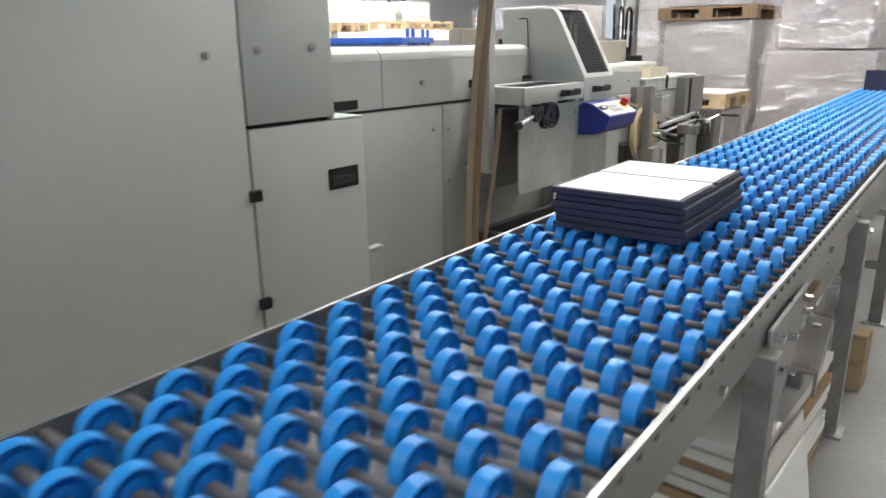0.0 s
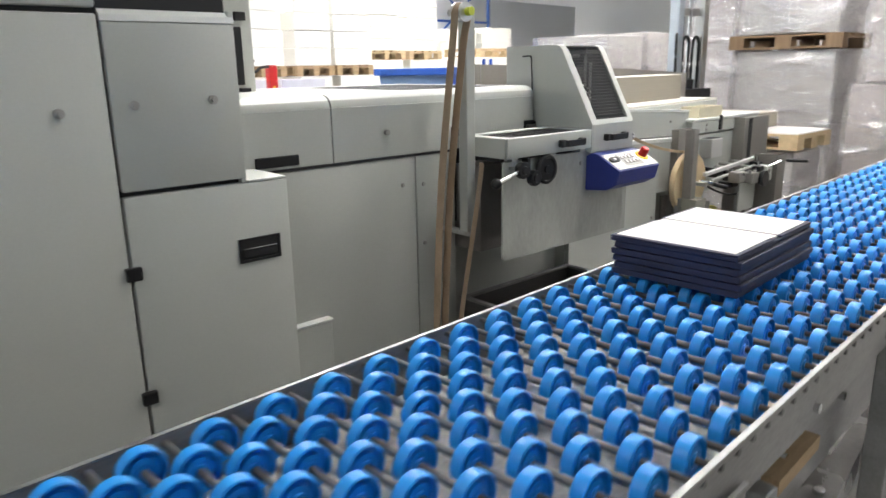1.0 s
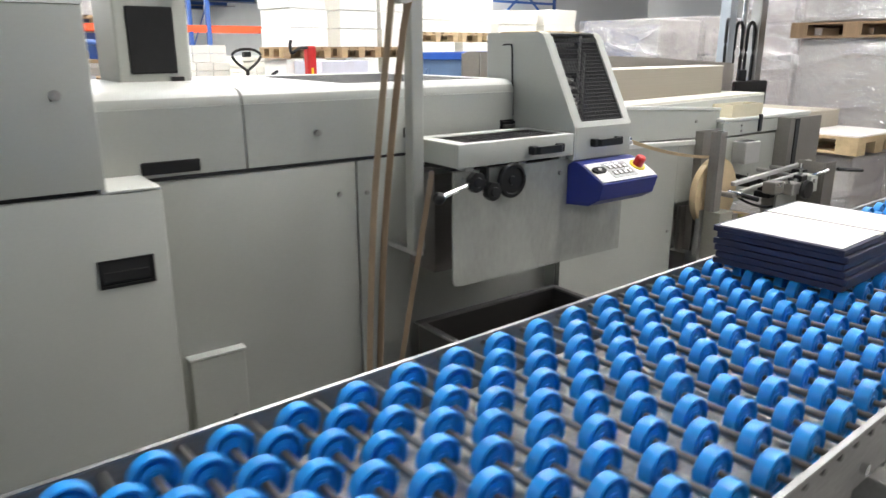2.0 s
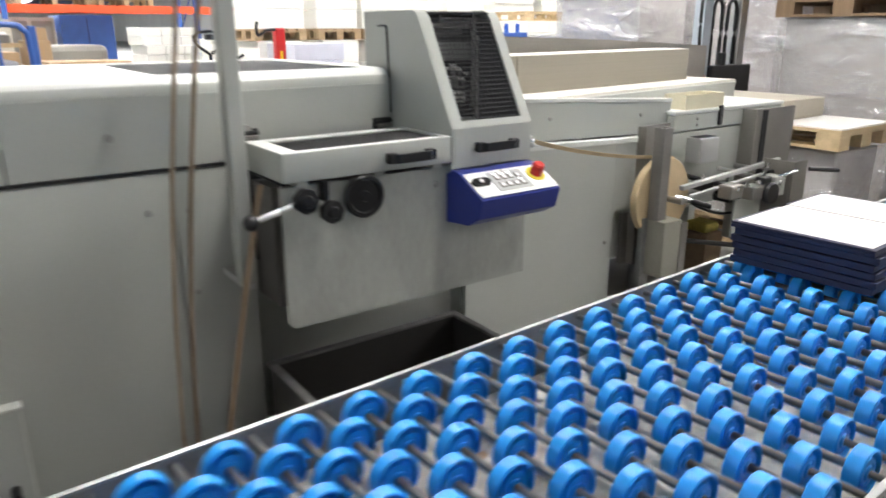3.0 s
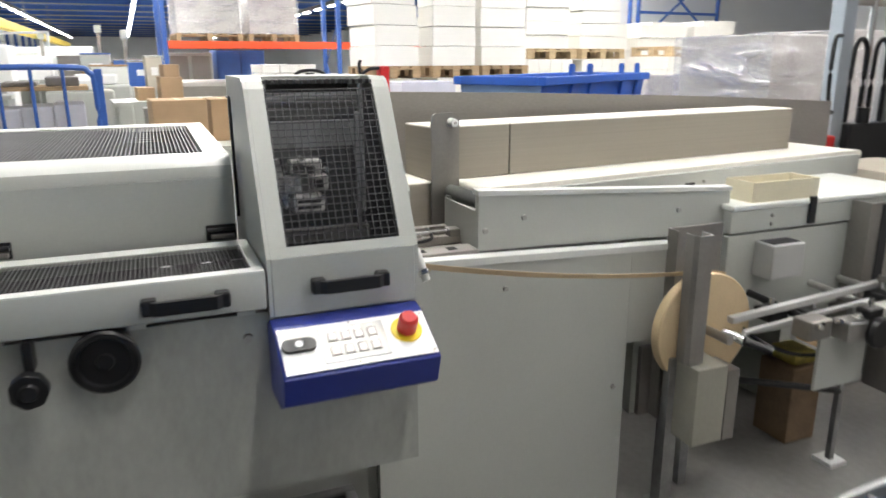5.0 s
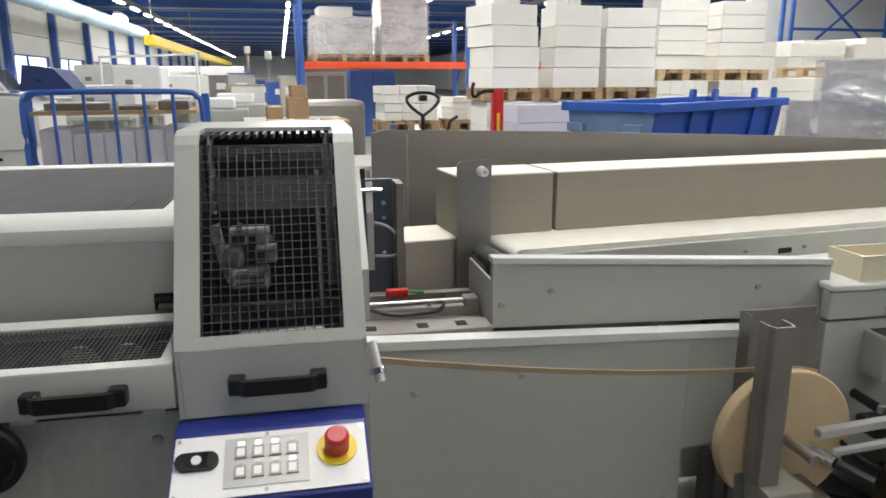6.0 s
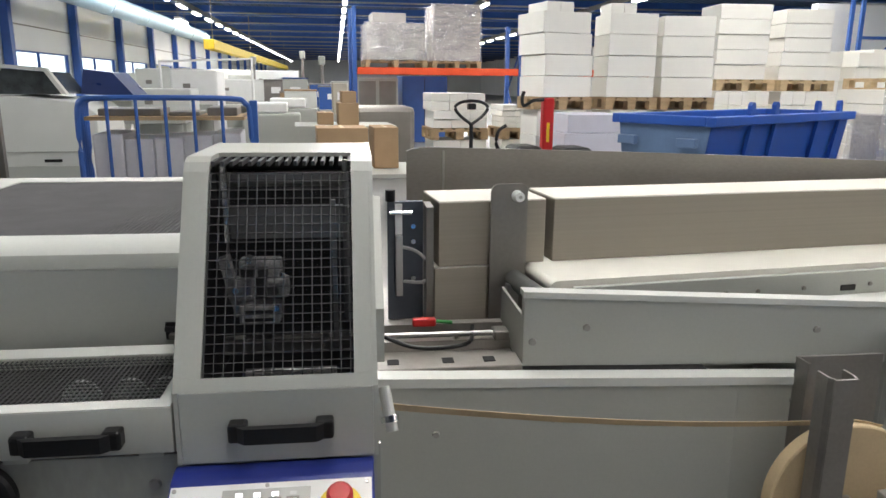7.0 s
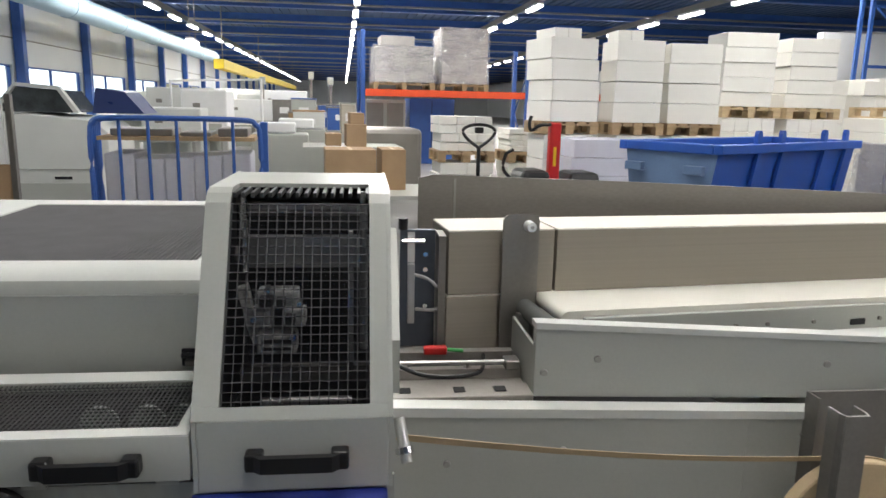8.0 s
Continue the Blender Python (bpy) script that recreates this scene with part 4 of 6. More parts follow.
def ribbon(points, width, axis=(1, 0, 0), thick=0.0006, twist=0.0):
    """A thin strip of paper tape along points, its width along the axis."""
    bm = bmesh.new()
    pts = [Vector(p) for p in points]
    rings = []
    for i, p in enumerate(pts):
        d = (pts[min(i + 1, len(pts) - 1)] - pts[max(i - 1, 0)]).normalized()
        a = (Matrix.Rotation(twist * i / max(1, len(pts) - 1), 3, d) @ Vector(axis))
        a = (a - d * a.dot(d)).normalized()
        n = d.cross(a) * thick
        rings.append([bm.verts.new(p + a * width * s + n * t) for s, t in ((-0.5, -1), (0.5, -1), (0.5, 1), (-0.5, 1))])
    for r, q in zip(rings, rings[1:]):
        for k in range(4):
            bm.faces.new((r[k], r[(k + 1) % 4], q[(k + 1) % 4], q[k]))
    bm.faces.new(rings[0][::-1])
    bm.faces.new(rings[-1])
    bmesh.ops.recalc_face_normals(bm, faces=bm.faces)
    return bm


HANGTAPE = mat("dull_brown_hanging_tape", (0.33, 0.245, 0.17), 0.75, 0, 0.2, 9, 120, 0.05, 0.2)
strand = thing("paper_tape", "long strands of brown kraft paper tape hanging from the pulley", "paper tape", (-1.87, 2.6, 0))
part("loop", ribbon(bend([(-1.865, 2.50, 0.0), (-1.868, 2.515, 0.4), (-1.87, 2.545, 0.8), (-1.87, 2.604, 1.25), (-1.87, 2.612, 1.316), (-1.87, 2.64, 1.344), (-1.87, 2.668, 1.316), (-1.868, 2.640, 1.2), (-1.866, 2.582, 0.8), (-1.86, 2.545, 0.4), (-1.856, 2.525, 0.0)]), 0.032), HANGTAPE, strand, smooth=True)
part("slanted_strand", ribbon(bend([(-1.90, 2.755, 0.835), (-1.89, 2.742, 0.80), (-1.88, 2.705, 0.66), (-1.88, 2.63, 0.30), (-1.875, 2.57, 0.001)]), 0.016, (0.6, 0.8, 0)), HANGTAPE, strand)

# ---- feeder table and its panels ----
feed = thing("feeder_table", "low grey feeder section with long side panels and pale edges", "machine", (-2.35, 4.0, 0))
part("lower_panel", prism([(3.492, 0.055), (4.185, 0.045), (4.185, 0.772), (3.492, 0.796)], "x", -2.11, -2.09), GREY, feed)
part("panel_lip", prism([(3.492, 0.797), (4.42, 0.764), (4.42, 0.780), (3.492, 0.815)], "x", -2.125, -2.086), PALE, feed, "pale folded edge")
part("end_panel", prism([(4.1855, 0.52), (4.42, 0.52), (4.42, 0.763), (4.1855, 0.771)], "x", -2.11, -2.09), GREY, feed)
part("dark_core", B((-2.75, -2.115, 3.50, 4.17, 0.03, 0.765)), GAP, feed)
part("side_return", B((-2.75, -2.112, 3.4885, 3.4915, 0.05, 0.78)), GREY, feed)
# panel added to hide a bright view where the gap lies in shade
part("added_rear_panel", B((-2.75, -2.72, 4.171, 5.2, 0.02, 0.76)), GREY, feed)
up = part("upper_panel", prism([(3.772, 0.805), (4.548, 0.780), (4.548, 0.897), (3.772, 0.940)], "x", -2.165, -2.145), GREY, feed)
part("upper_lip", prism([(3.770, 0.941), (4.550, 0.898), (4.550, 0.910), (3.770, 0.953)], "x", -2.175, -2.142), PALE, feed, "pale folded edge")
for y, z in ((3.79, 0.853), (3.895, 0.878), (4.37, 0.858)):
    screw(feed, -2.145, y, z, 0.008)
for y, z in ((3.82, 0.72), (4.30, 0.735), (3.60, 0.70), (4.15, 0.40)):
    screw(feed, -2.09, y, z, 0.0075)
DECK = mat("worn_beige_plate", (0.30, 0.28, 0.255), 0.4, 0.3, 0.2, 8, 120, 0.05)
part("deck", B((-2.72, -2.127, 3.492, 3.771, 0.785, 0.800)), DECK, feed, "worn pale deck plate")
part("panel_end", B((-2.36, -2.166, 3.7725, 3.778, 0.8005, 0.90)), GREY, feed)
part("deck_rail", B((-2.27, -2.25, 3.494, 3.771, 0.8005, 0.822)), DECK, feed)
part("deck_rail", B((-2.36, -2.335, 3.494, 3.771, 0.8005, 0.828)), DECK, feed)
part("deck_groove", B((-2.33, -2.275, 3.494, 3.771, 0.8005, 0.804)), GAP, feed)
part("front_rail", B((-2.20, -2.135, 3.496, 3.770, 0.8005, 0.812), bevel=0.002), DECK, feed)
for y in (3.515, 3.62, 3.70):
    part("rail_slot", B((-2.18, -2.155, y, y + 0.022, 0.8122, 0.8135)), GAP, feed)
part("slide_block", B((-2.275, -2.235, 3.735, 3.765, 0.8225, 0.842), bevel=0.003), DULL, feed)
part("slide_bar", R((-2.255, 3.50, 0.835), (-2.255, 3.735, 0.835), 0.0045, 12), STEEL, feed)
for y in (3.53, 3.66):
    part("deck_bolt", R((-2.26, y, 0.822), (-2.26, y, 0.832), 0.008, 12), CHROME, feed)
part("adjuster_foot", R((-2.10, 4.12, 0), (-2.10, 4.12, 0.06), 0.012, 12), CHROME, feed)
part("adjuster_foot", R((-2.14, 3.56, 0), (-2.14, 3.56, 0.06), 0.012, 12), CHROME, feed)
part("corner_block", B((-2.15, -2.09, 3.34, 3.40, 0.42, 0.487), bevel=0.004), TAUPE, feed)
sensor = thing("sensor_column", "blue-grey sensor plate with a pale label beside the guard", "sensor", (-2.45, 3.6, 0.80))
part("back_plate", B((-2.47, -2.455, 3.565, 3.645, 0.8005, 1.075), bevel=0.002), mat("blue_grey_plate", (0.09, 0.105, 0.13), 0.4, 0.3, 0.15), sensor)
part("side_plate", B((-2.48, -2.40, 3.647, 3.663, 0.8005, 1.07)), DULL, sensor)
part("label", B((-2.4548, -2.452, 3.582, 3.598, 1.00, 1.07)), WHITE, sensor, "pale blank label strip")
part("bar", B((-2.4548, -2.44, 3.582, 3.598, 0.86, 0.999), bevel=0.002), ALU, sensor)
part("top_knob", R((-2.46, 3.572, 1.075), (-2.46, 3.572, 1.10), 0.011, 14), BLACK, sensor)
part("arm", R((-2.45, 3.57, 1.05), (-2.45, 3.62, 1.05), 0.005, 10), CHROME, sensor)
part("cable", tube(bend([(-2.45, 3.59, 0.975), (-2.43, 3.63, 0.965), (-2.42, 3.655, 0.935), (-2.42, 3.645, 0.90), (-2.44, 3.60, 0.895)]), 0.004), ALU, sensor, "looped pale cable")
for z in (0.985, 0.90, 1.02):
    part("nut", R((-2.4545, 3.622, z), (-2.445, 3.622, z), 0.006, 6), CHROME, sensor)
sensor.location.y -= 0.035
sensor.location.z += 0.0
conn = thing("cable_connector", "black cable with a red and green plug lying on the deck", "cable", (-2.3, 3.6, 0.83))
part("cable", tube(bend([(-2.24, 3.50, 0.845), (-2.21, 3.56, 0.828), (-2.20, 3.62, 0.826), (-2.22, 3.68, 0.828), (-2.30, 3.70, 0.833)]), 0.0045), BLACK, conn)
part("red_plug", B((-2.335, -2.315, 3.575, 3.625, 0.8285, 0.846), bevel=0.004), RED, conn)
part("green_tip", tube([(-2.325, 3.626, 0.838), (-2.325, 3.66, 0.834)], 0.004), mat("green_wire", (0.05, 0.3, 0.08), 0.5), conn)

TURNED = pose(-2.36, 3.84, 0, 0, 0, 6.5)


def turned(name, label, category, m=TURNED):
    ob = thing(name, label, category, (0, 0, 0))
    ob.matrix_basis = m
    return ob


belt = turned("belt_conveyor", "cream belt conveyor running behind the feeder panels", "belt conveyor")
def belt_outline(n=10):
    r, out = 0.017, []
    for k in range(n + 1):
        a = math.pi / 2 + math.pi * k / n
        out.append((0.03 + r * math.cos(a), 0.913 + r * math.sin(a)))
    for k in range(n + 1):
        a = -math.pi / 2 + math.pi * k / n
        out.append((1.62 + r * math.cos(a), 0.913 + r * math.sin(a)))
    return out
part("belt", prism(belt_outline(), "x", -0.30, 0.075), BELT, belt, "cream rubber belt", smooth=True)
part("side_frame", B((0.078, 0.092, 0.06, 1.60, 0.845, 0.918), bevel=0.002), GREY, belt)
part("side_frame", B((-0.315, -0.303, 0.06, 1.60, 0.845, 0.918)), GREY, belt)
part("cross_frame", B((-0.30, 0.075, 0.3, 0.36, 0.80, 0.893)), GREY, belt)
part("cross_frame", B((-0.30, 0.075, 1.3, 1.36, 0.0, 0.893)), GREY, belt)
part("frame_leg", B((-0.30, -0.26, 0.06, 0.10, 0.0, 0.893)), GREY, belt)
for v in (0.42, 0.50, 0.62, 0.80):
    part("rivet", R((0.092, v, 0.885), (0.096, v, 0.885), 0.005, 8), DULL, belt)
part("slot", B((0.0921, 0.095, 0.72, 0.76, 0.872, 0.886), bevel=0.001), GAP, belt)
part("roller", R((-0.30, -0.022, 0.903), (0.15, -0.022, 0.903), 0.021, 24), mat("grey_rubber_roller", (0.12, 0.125, 0.115), 0.6, 0, 0.2, 30), belt, "grey rubber-covered roller", smooth=True)
part("roller_bracket", B((-0.035, -0.015, -0.05, -0.025, 0.80, 0.90)), STEEL, belt)
stop = turned("stop_plate", "upright dull steel stop plate with a round white knob", "stop plate")
out = [(-0.080, 0.80), (0.004, 0.80), (0.004, 1.102), (0.0, 1.112), (-0.010, 1.118), (-0.066, 1.118), (-0.076, 1.112), (-0.080, 1.102)]
part("plate", prism(out, "x", -0.060, -0.054), DULL, stop)
k = part("white_knob", R((-0.054, -0.022, 1.092), (-0.030, -0.022, 1.092), 0.0125, 20, 0.0105), WHITE, stop, "round white plastic knob", smooth=True)
part("knob_bolt", R((-0.030, -0.022, 1.092), (-0.027, -0.022, 1.092), 0.004, 8), STEEL, k)


def board_stack(name, label, v0, v1, z0, z1, u0=-0.255, u1=-0.085):
    """A long stack of greyboard with a pale top sheet, lying on the belt."""
    ob = turned(name, label, "board stack")
    part("board_block", B((u0, u1, v0, v1, z0, z1 - 0.003), bevel=0.002), BOARD, ob, "grey cut edges of many boards")
    part("top_sheet", B((u0 + 0.001, u1 - 0.001, v0 + 0.001, v1 - 0.001, z1 - 0.0028, z1)), BOARDTOP, ob, "pale top board")
    return ob


long_stack = board_stack("greyboard_stack", "long stack of cut greyboard on the cream belt", 0.192, 1.44, 0.9305, 1.078)
short_stack = board_stack("greyboard_stack", "short stack of cut greyboard at the belt's end", -0.062, 0.188, 0.9305, 1.078)
low_stack = board_stack("greyboard_stack", "low stack of greyboard standing on the feeder deck", -0.199, -0.045, 0.8005, 0.9295)
FENCE_TOP = [(3.60, 0.80), (5.75, 0.80), (5.75, 1.08), (5.0, 1.118), (4.2, 1.146), (3.64, 1.16), (3.60, 1.15)]
fence = thing("steel_fence", "long brushed steel side fence behind the belt", "fence", (-2.85, 4.6, 0.8))
part("sheet", prism(FENCE_TOP, "x", -2.858, -2.85), mat("brushed_fence_steel", (0.33, 0.31, 0.285), 0.36, 0.65, 0.22, 1.8, 160, 0.05, stretch=(1, 0.4, 1)), fence)
part("seam", B((-2.8498, -2.847, 3.70, 3.706, 0.80, 1.15)), STEEL, fence)
for y in (3.75, 4.9, 5.7):
    part("fence_post", B((-2.90, -2.859, y, y + 0.04, 0.0, 1.05)), GALV, fence)

# ---- right-hand unit beyond the panels ----
unit = thing("end_unit", "grey end unit of the feeder with steel corner plates", "machine", (-2.4, 4.9, 0))
part("front_plate", B((-2.13, -2.11, 4.492, 5.02, 0.52, 0.775), bevel=0.003), GREY, unit)
part("top_strip", B((-2.13, -2.105, 4.492, 5.25, 0.782, 0.846), bevel=0.003), GREY, unit)
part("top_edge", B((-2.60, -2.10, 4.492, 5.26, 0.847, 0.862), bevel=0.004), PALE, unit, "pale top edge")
part("core", B((-2.60, -2.135, 4.50, 5.24, 0.45, 0.846)), GREY, unit)
part("leg", B((-2.60, -2.56, 4.55, 4.59, 0, 0.45)), GREY, unit)
part("leg", B((-2.60, -2.56, 5.18, 5.22, 0, 0.45)), GREY, unit)
part("slot", B((-2.104, -2.095, 4.775, 4.80, 0.79, 0.87), bevel=0.002), BLACK, unit)
for z in (0.80, 0.825):
    screw(unit, -2.105, 4.64, z, 0.006)
part("hung_box", B((-2.109, -2.04, 4.59, 4.71, 0.655, 0.755), bevel=0.004), ALU, unit, "small open galvanised box")
part("hung_box_mouth", B((-2.10, -2.05, 4.60, 4.70, 0.7552, 0.757)), GAP, unit)
part("corner_plate", B((-2.14, -2.04, 4.955, 4.965, 0.27, 0.845)), DULL, unit, "dark steel corner plate")
part("corner_plate", B((-2.05, -2.04, 4.9655, 5.25, 0.27, 0.845)), DULL, unit, "dark steel corner plate")
unit.location.y += 0.03
part("corner_slot", B((-2.0395, -2.036, 5.0, 5.035, 0.30, 0.84)), GAP, unit)
tray = thing("cream_tray", "shallow cream plastic tray on the feeder edge", "tray", (-2.15, 4.7, 0.86))
CREAM = mat("cream_plastic", (0.60, 0.55, 0.40), 0.5, 0, 0.1)
part("floor", B((-2.22, -2.115, 4.60, 4.85, 0.8625, 0.868)), CREAM, tray)
for b in ((-2.22, -2.213, 4.60, 4.85), (-2.122, -2.115, 4.60, 4.85), (-2.213, -2.122, 4.60, 4.607), (-2.213, -2.122, 4.843, 4.85)):
    part("wall", B((*b, 0.868, 0.92)), CREAM, tray)

# ---- tape reel stand ----
reel = thing("tape_reel_stand", "steel channel stand holding a large reel of kraft tape", "reel stand", (-2.05, 4.35, 0))
part("back_plate", B((-2.09, -2.084, 4.265, 4.445, 0.36, 0.826), bevel=0.001), TAUPE, reel, "dull steel back plate")
part("back_flange", B((-2.084, -2.05, 4.265, 4.269, 0.36, 0.826)), DULL, reel)
part("back_post", B((-2.10, -2.06, 4.285, 4.325, 0.006, 0.359)), GALV, reel)
part("post_foot", B((-2.12, -2.04, 4.27, 4.34, 0.0, 0.006)), GALV, reel)
part("channel", prism([(-1.965, 4.255), (-1.960, 4.255), (-1.960, 4.300), (-1.965, 4.300), (-1.975, 4.3045), (-2.005, 4.3045), (-2.005, 4.2995), (-1.975, 4.2995), (-1.965, 4.2955), (-1.965, 4.2595), (-1.975, 4.2555), (-2.005, 4.2555), (-2.005, 4.2505), (-1.975, 4.2505)], "z", 0.49, 0.832), TAUPE, reel, "folded steel channel")
roll = part("tape_roll", ring_profile([(-0.016, 0.02), (-0.016, 0.152), (-0.013, 0.155), (0.013, 0.155), (0.016, 0.152), (0.016, 0.02)], 64, (-2.035, 4.355, 0.555)), TAPE, reel, "big flat roll of kraft tape", smooth=True)
part("reel_axle", R((-2.09, 4.355, 0.555), (-1.93, 4.355, 0.555), 0.012, 14), STEEL, reel)
part("axle_clamp", R((-1.975, 4.375, 0.56), (-1.915, 4.39, 0.555), 0.014, 14), CHROME, reel)
part("axle_grip", R((-1.915, 4.39, 0.555), (-1.86, 4.43, 0.54), 0.011, 12), BLACK, reel)
part("ballast_box", B((-2.04, -1.93, 4.26, 4.36, 0.27, 0.488), bevel=0.003), mat("pale_box_paint", (0.29, 0.28, 0.235), 0.5, 0, 0.15), reel, "pale grey counterweight box")
part("ballast_side", B((-2.04, -1.93, 4.362, 4.40, 0.27, 0.47)), DULL, reel)
part("dark_bracket", B((-2.10, -2.085, 4.205, 4.25, 0.30, 0.50), (-2.085, -2.05, 4.24, 4.25, 0.30, 0.50)), DULL, reel)
part("floor_leg", B((-2.035, -2.01, 4.24, 4.265, 0.006, 0.49), (-2.06, -1.985, 4.22, 4.285, 0.0, 0.006)), GALV, reel)
reel.location.y += 0.03
band = thing("tape_band", "brown kraft tape running from the reel to the guard", "paper tape", (-2.0, 3.9, 0.72))
part("band", ribbon(bend([(-1.835, 3.495, 0.884), (-1.865, 3.60, 0.855), (-1.91, 3.78, 0.811), (-1.955, 3.98, 0.770), (-2.0, 4.19, 0.735), (-2.035, 4.385, 0.7105), (-2.035, 4.45, 0.697)]), 0.0135, (0.45, 0, 0.89)), TAPE, band)

# ---- low mechanism beside the reel ----
low = thing("transport_frame", "low frame of bars, clamps and a black handwheel by the feeder", "machine frame", (-1.95, 4.75, 0))
part("bright_bar", B((-1.965, -1.945, 4.44, 5.09, 0.612, 0.630), bevel=0.002), ALU, low, "bright aluminium bar").rotation_euler = (radians(3.5), 0, 0)
part("bright_bar", B((-1.935, -1.92, 4.46, 5.0, 0.585, 0.597), bevel=0.002), ALU, low, "bright aluminium bar").rotation_euler = (radians(3.5), 0, 0)
part("cross_tube", R((-2.12, 4.62, 0.60), (-1.86, 4.62, 0.585), 0.011, 14), BLACK, low)
part("cross_tube", R((-2.12, 4.86, 0.60), (-1.82, 4.86, 0.585), 0.011, 14), STEEL, low)
part("clamp_block", B((-1.92, -1.86, 4.58, 4.66, 0.545, 0.60), bevel=0.006), DULL, low)
part("clamp_block", B((-1.90, -1.84, 4.70, 4.77, 0.53, 0.585), bevel=0.006), STEEL, low)
part("clamp_block", B((-1.90, -1.83, 4.83, 4.90, 0.53, 0.61), bevel=0.006), GREY, low)
part("clamp_lever", R((-1.85, 4.86, 0.60), (-1.80, 4.92, 0.632), 0.008, 10), CHROME, low)
part("black_lever", R((-1.82, 5.05, 0.62), (-1.76, 5.17, 0.61), 0.009, 10), BLACK, low)
w = part("handwheel", ring_profile([(-0.012, 0.010), (-0.012, 0.040), (0.0, 0.044), (0.012, 0.040), (0.012, 0.010)], 28, (-1.83, 4.80, 0.55)), BLACK, low, "black handwheel", smooth=True)
part("cover_plate", B((-1.90, -1.89, 4.66, 4.84, 0.38, 0.53), bevel=0.002), GREY, low)
part("upright", B((-2.06, -2.042, 4.97, 4.988, 0.012, 0.588)), GALV, low)
part("cross_tube", R((-2.12, 4.979, 0.60), (-1.93, 4.979, 0.60), 0.011, 14), STEEL, low)
part("upright_foot", B((-2.085, -2.015, 4.945, 5.015, 0.0, 0.012)), WHITE, low)
part("cross_strut", R((-2.14, 4.45, 0.36), (-2.05, 4.975, 0.25), 0.011, 10), BLACK, low)
part("rear_leg", B((-2.16, -2.13, 4.44, 4.47, 0, 0.60)), GALV, low)
part("hung_plate", B((-1.83, -1.82, 4.93, 5.03, 0.33, 0.66)), DULL, low)
part("hung_plate", B((-1.95, -1.831, 4.93, 4.938, 0.33, 0.66)), DULL, low)
for v in range(5):
    part("bolt", R((-1.86, 4.60 + 0.07 * v, 0.585 + 0.005 * v), (-1.845, 4.60 + 0.07 * v, 0.59 + 0.005 * v), 0.008, 8), CHROME, low)
for x, y, z, a, b, c in ((-1.99, 4.58, 0.585, 0.03, 0.035, 0.035), (-1.96, 4.70, 0.56, 0.035, 0.03, 0.05), (-1.93, 4.93, 0.60, 0.03, 0.04, 0.04), (-1.86, 4.79, 0.60, 0.02, 0.03, 0.03), (-2.02, 4.82, 0.50, 0.04, 0.06, 0.03)):
    part("black_clamp", B((x - a, x + a, y - b, y + b, z - c / 2, z + c / 2), bevel=0.006), BLACK, low)
    part("clamp_screw", R((x, y, z + c / 2), (x, y, z + c / 2 + 0.025), 0.007, 10), CHROME, low)
part("cable", tube(bend([(-2.05, 4.50, 0.56), (-1.98, 4.56, 0.50), (-1.93, 4.66, 0.47), (-1.90, 4.78, 0.49), (-1.92, 4.92, 0.56)]), 0.006), BLACK, low, "sagging black cable")
crate = thing("cardboard_scrap_box", "brown cardboard box of waste paper under the frame", "box", (-2.25, 5.0, 0))
# darker and blotchier brown than the other cardboard
part("box", B((-2.32, -2.18, 4.93, 5.06, 0.0, 0.27), bevel=0.004), mat("dark_brown_card", (0.22, 0.15, 0.09), 0.85, 0, 0.3, 9), crate)
part("yellow_waste", B((-2.31, -2.19, 4.94, 5.05, 0.271, 0.32), bevel=0.02), mat("yellow_paper", (0.5, 0.42, 0.1), 0.8, 0, 0.3, 30), crate)

# ---- pallets, stacks and wrapped loads ----
KNOWN = set(scene.objects)
def pallet(label, at, long=1.2, wide=0.8, turn=0.0, group="pallets", high=1.0, wood=None):
    """A flat timber pallet, 0.144 m high as a rule, its corner at the origin of its own space."""
    wood = wood or WOOD
    ob = thing("pallet", label, "pallet", (0, 0, 0), group)
    for k in range(5):
        y = (wide - 0.12) * k / 4
        part("deck_board", B((0, long, y, y + 0.12, 0.122 * high, 0.144 * high)), wood, ob)
    for k in range(3):
        x = (long - 0.12) * k / 2
        part("stringer", B((x, x + 0.12, 0, wide, 0.1 * high, 0.1215 * high)), wood, ob)
        for j in range(3):
            y = (wide - 0.1) * j / 2
            part("block", B((x, x + 0.12, y, y + 0.1, 0.022 * high, 0.0995 * high)), wood, ob)
    for j in range(3):
        y = (wide - 0.1) * j / 2
        part("skid", B((0, long, y, y + 0.1, 0, 0.0215 * high)), wood, ob)
    ob.matrix_basis = pose(*at, 0, 0, turn)
    return ob


rng = random.Random(7)


def sheet_stack(label, x0, x1, y0, y1, z0, z1, layers, group="sheet stacks", material=None, split=0, turn=0.0):
    """Piled blocks of white printed sheets, each layer a little off the one below."""
    ob = thing("sheet_stack", label, "paper stack", ((x0 + x1) / 2, (y0 + y1) / 2, z0), group)
    h = (z1 - z0) / layers
    for k in range(layers):
        a, b = rng.uniform(-0.018, 0.018), rng.uniform(-0.018, 0.018)
        cuts = [y0 + (y1 - y0) * c / (split + 1) for c in range(split + 2)]
        for c0, c1 in zip(cuts, cuts[1:]):
            part("block", B((x0 + a, x1 + a, c0 + b, c1 + b - (0.004 if split else 0), z0 + h * k + 0.001, z0 + h * (k + 1) - 0.005), bevel=0.006), material or CARTON, ob)
    ob.rotation_euler = (0, 0, radians(turn))
    return ob


